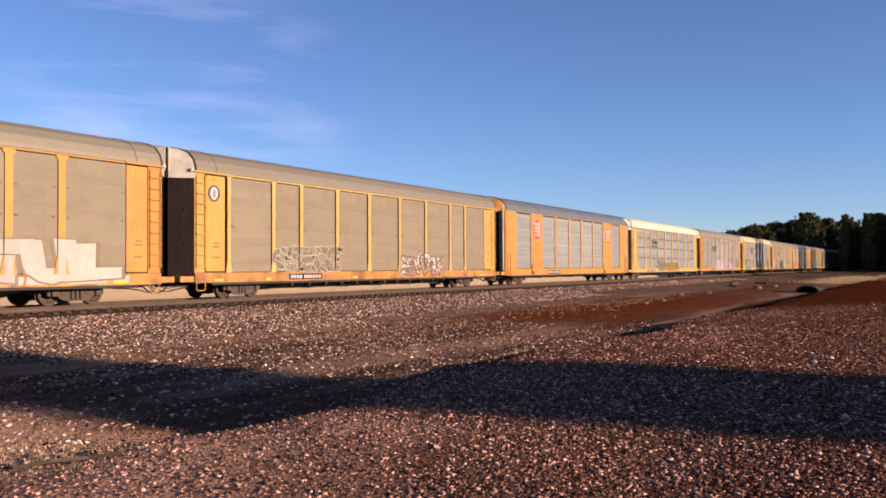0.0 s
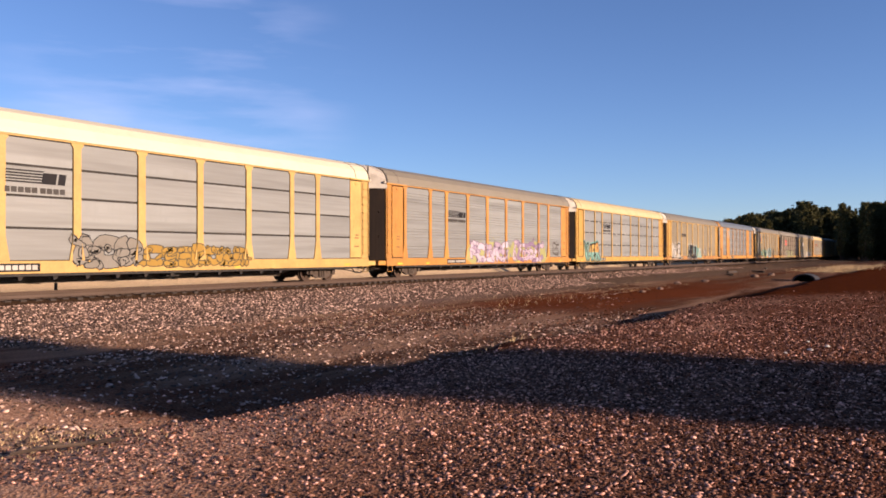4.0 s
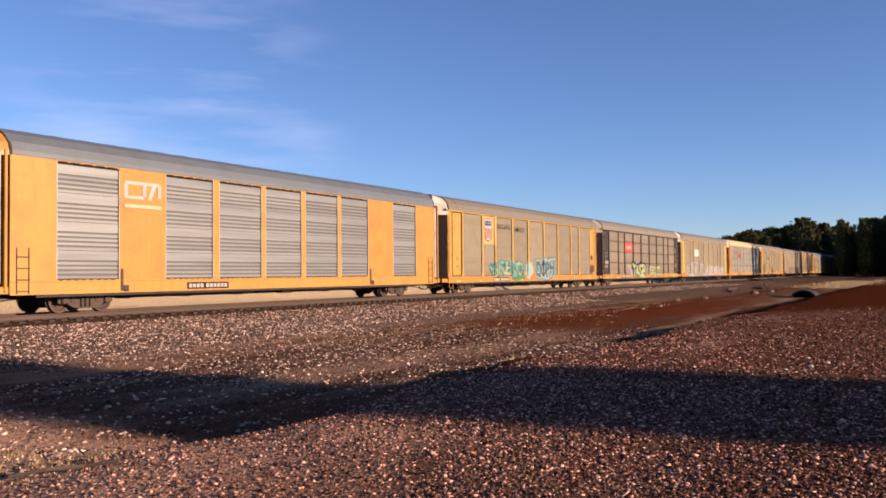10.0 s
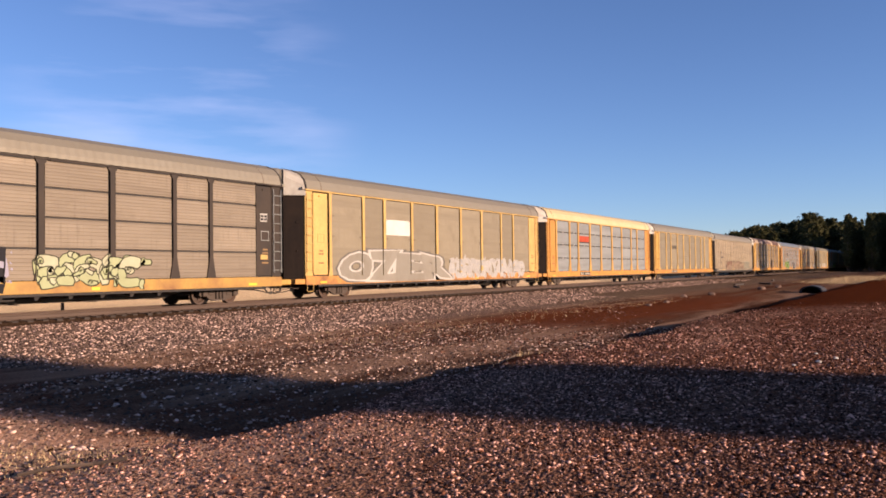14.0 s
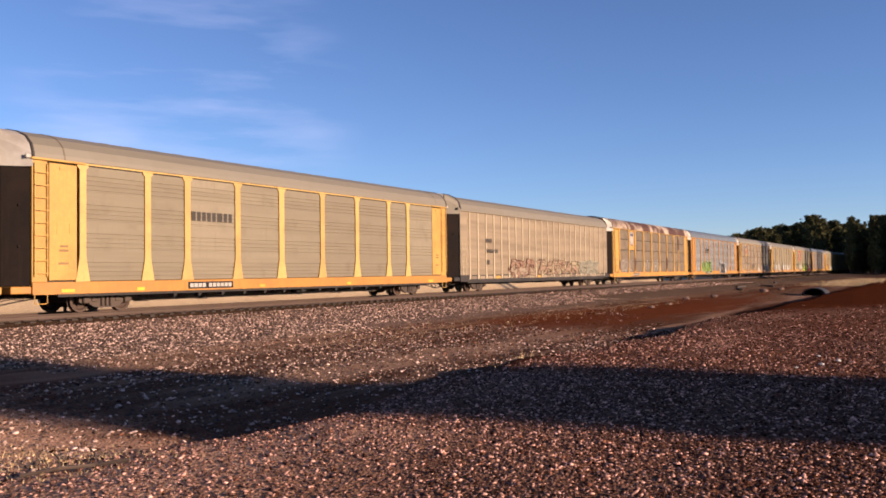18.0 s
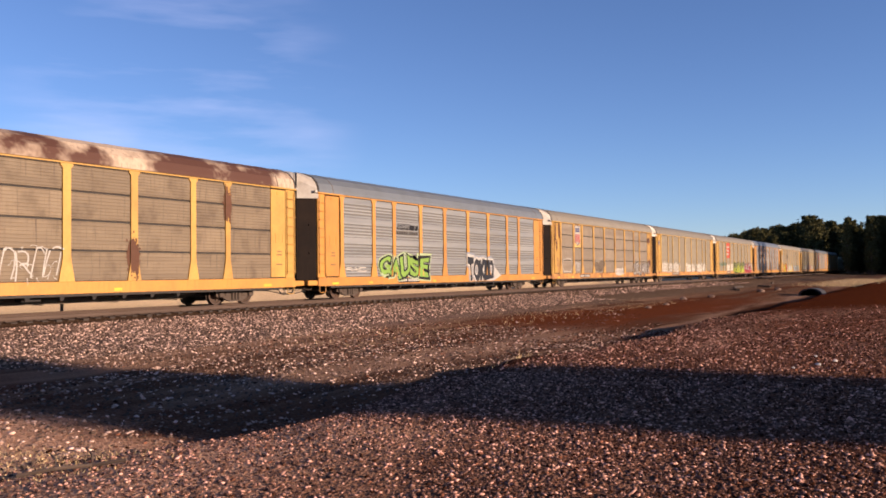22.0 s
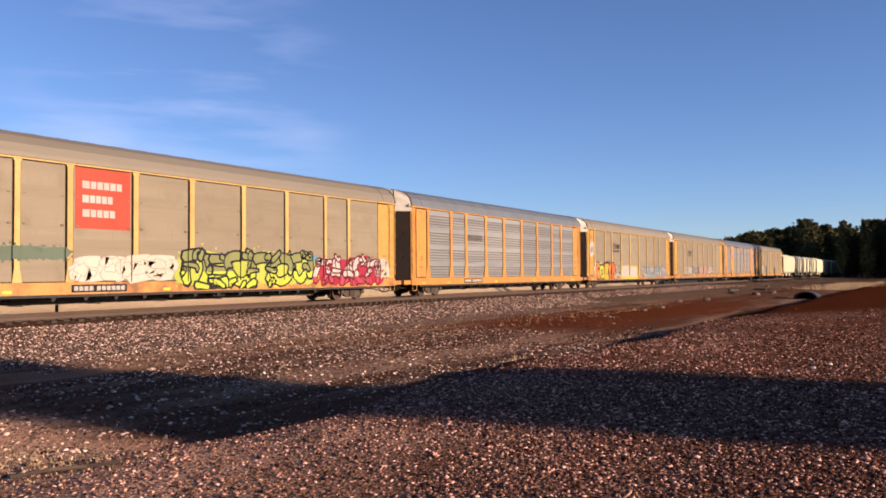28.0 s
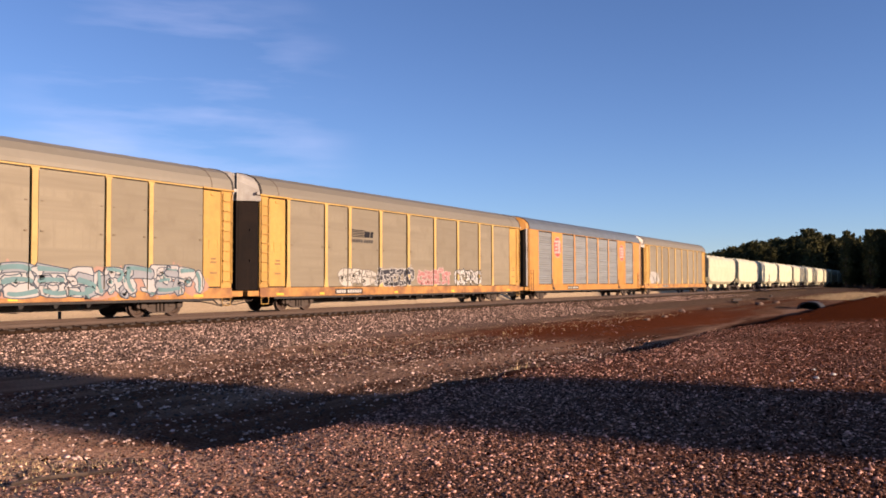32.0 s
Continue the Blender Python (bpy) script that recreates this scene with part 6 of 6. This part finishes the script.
scrawl(c, P, (16.9, 25.4, 0.75, 1.9), 7, spray(0.60, 0.58, 0.56), seed=133, line=spray(0.07, 0.09, 0.12), under=spray(0.56, 0.34, 0.26), also=spray(0.40, 0.42, 0.45), shine=spray(0.18, 0.32, 0.33), bold=0.40)
number_board(c, P, 20.0, 20.7)

c = couple(tan_yellow("dusty rack car with dark, white and pink graffiti", slim=True), berth(21))
stripes_logo(c, P, (6.95, 8.9, 3.25, 3.9))
scrawl(c, P, (6.2, 8.9, 1.08, 2.0), 3, spray(0.60, 0.57, 0.5), seed=141, line=spray(0.2, 0.18, 0.15), bold=0.45)
scrawl(c, P, (9.2, 12.8, 1.05, 2.05), 5, spray(0.05, 0.05, 0.06), seed=142, line=spray(0.62, 0.6, 0.56), bold=0.36)
scrawl(c, P, (13.5, 17.0, 1.1, 2.0), 5, spray(0.56, 0.24, 0.22), seed=143, line=spray(0.66, 0.5, 0.46), bold=0.32)
scrawl(c, P, (17.8, 21.2, 1.1, 2.05), 5, spray(0.7, 0.68, 0.62), seed=144, line=K_, bold=0.32)
number_board(c, P, 5.6, 7.9)

c = couple(window_car("dusty orange rack car with grey panels and red octagons", skin=PALE), berth(22))
octagon(c, "window", 5.56, 3.92, 0.80, 0.84)
octagon(c, "window", 21.48, 3.92, 0.72, 0.80)
number_board(c, "window", 7.7, 10.1)

c = couple(tan_yellow("plain dusty yellow rack car ahead of the hopper cars"), berth(23))
scrawl(c, P, (2.5, 5.5, 1.05, 2.3), 2, W_, seed=151, line=None, bold=0.6)
number_board(c, P, 6.9, 9.2)

for k in range(11):
    couple(hopper_car("smooth white covered hopper car with sloped ends"), berth(24) + 0.6 + 20.0 * k)


# ---------------------------------------------------------------- pines
def pine(tall, wide, bare, seed, rings, tufts=7, size=0.42):
    """A pine: tapered trunk with limbs, and a crown of many loose needle tufts. bare: height of the lowest limbs."""
    r = np.random.default_rng(seed)
    tree = new("pine_tree")
    bm = bmesh.new()
    add_tube(bm, [(0, 0, -0.6), (0, 0, tall * 0.3), (0.1, 0.05, tall * 0.65)], tall * 0.012, 8)
    add_tube(bm, [(0.1, 0.05, tall * 0.6), (0.05, 0.1, tall * 0.97)], tall * 0.006, 6)
    centres = []
    for i in range(rings):
        u = (i + r.random() * 0.7) / rings
        z = bare + (tall - bare) * u
        reach = wide * (0.45 + 0.55 * min(1.0, u / 0.3)) * (1 - u) ** 0.5 * (0.7 + 0.6 * r.random()) + 0.25
        for b in range(5 + int(r.random() * 3)):
            a = r.random() * 2 * pi
            d = reach * (0.6 + 0.5 * r.random())
            tip = (d * cos(a), d * sin(a), z + d * 0.12 - 0.3)
            if i % 2 == 0 and d > 0.8:
                add_tube(bm, [(0, 0, z - 0.2), tip], 0.03 + 0.004 * d, 3)
            for f in (0.38, 0.62, 0.84, 1.0):
                if r.random() < 0.92:
                    centres.append((d * f * cos(a) + r.normal() * 0.18, d * f * sin(a) + r.normal() * 0.18, z + d * f * 0.12 - 0.25 + r.normal() * 0.15))
    part("trunk", bm, BARK, tree, "brown scaly trunk")
    cs = np.array(centres)
    n = len(cs) * tufts
    mid = np.repeat(cs, tufts, 0) + r.normal(size=(n, 3)) * size * 0.5
    d1, d2 = r.normal(size=(n, 3)), r.normal(size=(n, 3))
    d1 /= np.linalg.norm(d1, axis=1)[:, None]
    d2 = np.cross(d1, d2)
    d2 /= np.linalg.norm(d2, axis=1)[:, None]
    s = size * (0.6 + 0.8 * r.random((n, 1)))
    verts = np.stack([mid - d1 * s, mid + d1 * s * 0.9 + d2 * s * 0.18, mid + d2 * s * 0.62], 1).reshape(-1, 3)
    me = bpy.data.meshes.new("crown")
    me.vertices.add(3 * n)
    me.vertices.foreach_set("co", verts.reshape(-1))
    me.loops.add(3 * n)
    me.loops.foreach_set("vertex_index", np.arange(3 * n))
    me.polygons.add(n)
    me.polygons.foreach_set("loop_start", np.arange(0, 3 * n, 3))
    me.update(calc_edges=True)
    me.materials.append(NEEDLES)
    shared("crown", me, tree, (0, 0, 0), "dark green needle crown")
    return tagged(tree, "tall dark green ponderosa pine", "tree", "pines of the forest edge")


def forest():
    r = random.Random(12)
    kinds = [pine(17, 2.5, 2.0, 1, 26), pine(20, 2.7, 3.0, 2, 28), pine(15, 2.6, 1.5, 3, 22), pine(18, 2.1, 3.0, 4, 26)]
    tops = (17, 20, 15, 18)
    first = [True] * 4

    def plant(x, y, tall, full=1.0):
        i = r.randrange(4)
        m = pose(x, y, height(x, y), r.uniform(-2, 2), r.uniform(-2, 2), r.uniform(0, 360))
        if first[i]:
            ob, first[i] = kinds[i], False
            ob.matrix_basis = m
        else:
            ob = copy_thing(kinds[i], m)
        s = tall / tops[i]
        ob.scale = (s * full * r.uniform(0.75, 1.05),) * 2 + (s,)
        return ob
    # the wood on both sides of the far track
    for i in range(190):
        az = r.uniform(0.6, 12.6) if i < 175 else r.uniform(-3, 1)
        far = 300 + 110 * (i % 30) / 30 + 8 * max(az - 6, 0)
        x, y = far * cos(radians(az)), far * sin(radians(az))
        if 19.5 < y < 33:
            continue
        lift = float(np.interp(az, (0, 1.8, 4.5, 6.9, 9.5, 11.0, 12.6), (3.3, 3.2, 3.05, 2.9, 2.5, 2.1, 1.6)))
        plant(x, y, far * math.tan(radians(lift * r.uniform(0.74, 1.0))) + 1.2 - height(x, y), 1.55)
    for i in range(46):
        plant(r.uniform(335, 640), r.uniform(32.5, 44), r.uniform(17, 25), 1.4)
    for i in range(30):
        plant(263 + 3.2 * (i // 2) + r.uniform(-1, 1), 21.0 - 5.5 * (i % 2) - r.uniform(0, 1.5), r.uniform(13.5, 16.5), 0.8)
    for i in range(40):
        plant(r.uniform(272, 330) + (i % 3) * 30, r.uniform(9, 20.5), r.uniform(14, 17.5))
    for az, lift in ((15.9, 2.85), (13.4, 2.2), (13.0, 2.0), (14.2, 2.2)):
        plant(400 * cos(radians(az)), 400 * sin(radians(az)), 400 * math.tan(radians(lift)) + 1.2 - height(390, 100))
    # the deep wood behind them
    rng = np.random.default_rng(21)
    cloud_of = []
    for i in range(560):
        az, far = 0.4 + 12.0 * rng.random(), 410 + 170 * rng.random()
        x, y = far * cos(radians(az)), far * sin(radians(az))
        if 19.5 < y < 33:
            continue
        lift = float(np.interp(az, (0, 1.8, 4.5, 6.9, 9.5, 11.0, 12.6), (3.3, 3.2, 3.05, 2.9, 2.5, 2.1, 1.6)))
        tall = far * math.tan(radians(lift * (0.68 + 0.28 * rng.random()))) + 1.2
        u = rng.random(260) ** 0.8
        a, d = rng.random(260) * 2 * pi, 2.5 * (1 - u) ** 0.6 * (0.4 + 0.6 * rng.random(260)) + 0.15
        mid = np.stack([x + d * np.cos(a), y + d * np.sin(a), height(x, y) + tall * u], 1)
        cloud_of.append(mid[:, None, :] + rng.normal(size=(260, 3, 3)) * 0.55)
    pts = np.concatenate(cloud_of).reshape(-1, 3)
    me = bpy.data.meshes.new("far_woods")
    me.vertices.add(len(pts))
    me.vertices.foreach_set("co", pts.reshape(-1))
    me.loops.add(len(pts))
    me.loops.foreach_set("vertex_index", np.arange(len(pts)))
    me.polygons.add(len(pts) // 3)
    me.polygons.foreach_set("loop_start", np.arange(0, len(pts), 3))
    me.update(calc_edges=True)
    me.materials.append(NEEDLES)
    tagged(new("far_woods", me), "dense dark pine woods far along the track", "woods", kind="stuff")
    # the edge of the wood on the sunny side, out of sight, whose shade falls over the far cars
    for x, y, tall in ((154.2, -2, 17), (157.2, -4, 18), (160.0, -2, 14), (165.3, -2, 10.2), (175, -2, 10.0), (184.5, -3, 8.8), (199, -2, 9.2), (208.5, -2, 16), (212.5, -4, 17.5), (216.5, -2, 16.5), (219.5, -3, 14),
                       (231.5, -2, 16), (235.5, -3, 17.5), (239.5, -2, 16), (248, -2, 9.5)):
        plant(x, y, tall - 1.8)
    for i in range(16):
        plant(263.0 + 2.6 * i, -2 - 4 * (i % 2), 16.5 + 1.5 * (i % 3))
    for i in range(70):
        plant(r.uniform(264, 430), r.uniform(-26, 6), r.uniform(16, 21))
    # two old pines far behind the pad
    for x, y, tall, seed in ((15.2, -52, 21, 8), (15.3, -56, 22, 9)):
        big = pine(tall, 2.52, 4, seed, 60, 11, 0.5)
        big.location = (x, y, height(x, y))
        tagged(big, "very tall old ponderosa pine with a dense crown")


forest()


# ---------------------------------------------------------------- small things beside the track
def tuft(name, label, spots, seed, tall):
    r = random.Random(seed)
    bm = bmesh.new()
    for x, y in spots:
        z, a = height(x, y) - 0.02, r.uniform(0, 2 * pi)
        h, w = tall * r.uniform(0.5, 1.2), r.uniform(0.006, 0.014) * (1 + tall)
        lean = Vector((r.gauss(0, 0.35) * h, r.gauss(0, 0.35) * h, h))
        side = Vector((cos(a) * w, sin(a) * w, 0))
        p = Vector((x, y, z))
        bm.faces.new([bm.verts.new(p - side), bm.verts.new(p + side), bm.verts.new(p + lean)])
    return tagged(part(name, bm, STRAW), label, "grass", kind="stuff")


def small_things():
    r = random.Random(3)
    tuft("straw_tuft", "dry straw-coloured grass tuft at the edge of the pad", [(15.7 + r.gauss(0, 0.16), 7.25 + r.gauss(0, 0.13)) for _ in range(150)], 4, 0.16)
    tuft("dry_weeds", "thin dry weeds along the crest", [(x, crest(x) + 0.25 + r.gauss(0, 0.3)) for x in (r.uniform(12, 34) for _ in range(420))], 5, 0.07)
    tuft("straw_patch", "pale dry grass patch far beside the track", [(r.uniform(100, 152), 8.8 + r.gauss(0, 1.7)) for _ in range(9000)], 6, 0.36)
    tuft("straw_patch", "flattened pale dry grass on the gravel", [(5.35 + r.gauss(0, 0.45), 7.3 + r.gauss(0, 0.55)) for _ in range(1100)], 8, 0.05)
    tuft("straw_patch", "thin dry grass in the hollow", [(r.uniform(20, 60), r.uniform(13.5, 17.5)) for _ in range(1500)], 9, 0.10)
    # pipe end in the hollow
    culvert = tagged(new("culvert"), "dark round concrete pipe end in a low bank", "culvert")
    culvert.location = (72, 8.1, height(72, 8.1) + 0.08)
    culvert.scale = (1.0, 1.1, 0.8)
    bm = bmesh.new()
    rings = []
    for x, rad in ((-0.35, 0.62), (2.6, 0.62), (2.6, 0.50), (-0.35, 0.50)):
        rings.append([bm.verts.new((x, rad * 1.25 * cos(2 * pi * k / 20), rad * sin(2 * pi * k / 20))) for k in range(20)])
    for a, c in zip(rings, rings[1:] + rings[:1]):
        for k in range(20):
            bm.faces.new((a[k], a[(k + 1) % 20], c[(k + 1) % 20], c[k]))
    part("pipe", bm, SOOT, culvert)
    part("inner_end", box_bm(2.3, 2.4, -0.6, 0.6, -0.48, 0.48), SOOT, culvert)
    # old ties thrown down beside the bed
    for i, (x, y, turn) in enumerate(((86, 16.2, 20), (94, 17.5, -8), (101, 16.0, 35), (118, 17.8, 5))):
        ob = part("old_tie", box_bm(-1.3, 1.3, -0.12, 0.12, 0.0, 0.18, bevel=0.015), TIE)
        ob.matrix_basis = pose(x, y, height(x, y) - 0.02, 0, 0, turn)
        tagged(ob, "discarded weathered wooden tie on the ground", "wooden tie", "discarded ties")
    # short dark marker post on the land behind the track
    ob = part("marker_post", box_bm(-0.05, 0.05, -0.05, 0.05, -0.2, 0.22 - height(23.1, 30.0), bevel=0.012), RUBBER)
    ob.location = (23.1, 30.0, height(23.1, 30.0))
    tagged(ob, "short black marker post behind the track", "post")
    # fallen sticks on the gravel and along the crest
    for way in (((4.78, 6.78), (4.98, 6.55), (5.22, 6.38), (5.36, 6.12)), ((10.8, 6.98), (11.35, 7.02), (11.6, 6.92), (11.72, 6.84)), ((14.4, 7.0), (15.0, 7.06), (15.4, 7.0), (15.7, 7.12)), ((14.7, 7.3), (15.2, 7.22), (15.6, 7.34))):
        ob = new("fallen_stick")
        bm = bmesh.new()
        add_tube(bm, [(x, y, height(x, y) + 0.03 + 0.02 * (i % 2)) for i, (x, y) in enumerate(way)], 0.018, 6)
        part("stem", bm, BARK, ob)
        for i in (1, 2):
            x, y = way[i]
            bm = bmesh.new()
            add_tube(bm, [(x, y, height(x, y) + 0.03), (x + 0.08, y + 0.10, height(x, y) + 0.10), (x + 0.13, y + 0.24, height(x, y) + 0.13)], 0.008, 5)
            part("twig", bm, BARK, ob)
        tagged(ob, "thin dark fallen stick lying on gravel", "stick", "fallen sticks")
    # a few larger stones
    for i, (x, y, s) in enumerate(((15.9, 1.7, 0.05), (15.2, 2.0, 0.035), (16.6, 1.5, 0.045), (17.4, 1.9, 0.035), (45.5, 13.0, 0.16), (52.0, 13.8, 0.18), (36.2, 21.0, 0.13), (28.5, 17.5, 0.1), (61, 15, 0.25), (66, 14.2, 0.25), (80, 13.0, 0.35), (84, 12.2, 0.3))):
        bm = bmesh.new()
        bmesh.ops.create_icosphere(bm, subdivisions=2, radius=1)
        for v in bm.verts:
            v.co *= 1 + 0.35 * noise.noise(v.co * 1.3 + Vector((i * 7, 0, 0)))
            v.co = Vector((v.co.x * s * 1.3, v.co.y * s, v.co.z * s * 0.6))
        ob = part("rock", bm, WHITE if i < 4 else ROCKY)
        ob.location = (x, y, height(x, y) + s * 0.2)
        tagged(ob, "pale weathered stone on the gravel" if i < 4 else "brown rock on the bank beside the track", "rock", "rocks on the ground")


small_things()


# ---------------------------------------------------------------- what moves
def run(t):
    """Metres that the train has gone at t seconds."""
    return 17.958 * t - 0.0024 * t * t - 0.0001267 * t ** 3


def motions():
    for car, at in CARS:
        walk(car, [(t, pose(at - run(t), TRACK_Y, 0)) for t in range(0, 33, 4)])
    for wheel, dx, x, at in WHEELS:
        def turned(t):
            return (t, pose(dx, 0, WHEEL_R, 0, -math.degrees(run(t) / WHEEL_R) % 360, 0))
        near = [i / FPS for i in range(32 * FPS + 1) if 8 < at + x - run(i / FPS) < 62]
        times = near or [0.0, 32.0]
        rows = [turned(t) for t in times]
        if times[0] > 0.02:
            rows.insert(0, (0.0, rows[0][1]))
        if times[-1] < 31.98:
            rows.append((32.0, rows[-1][1]))
        walk(wheel, rows)


motions()
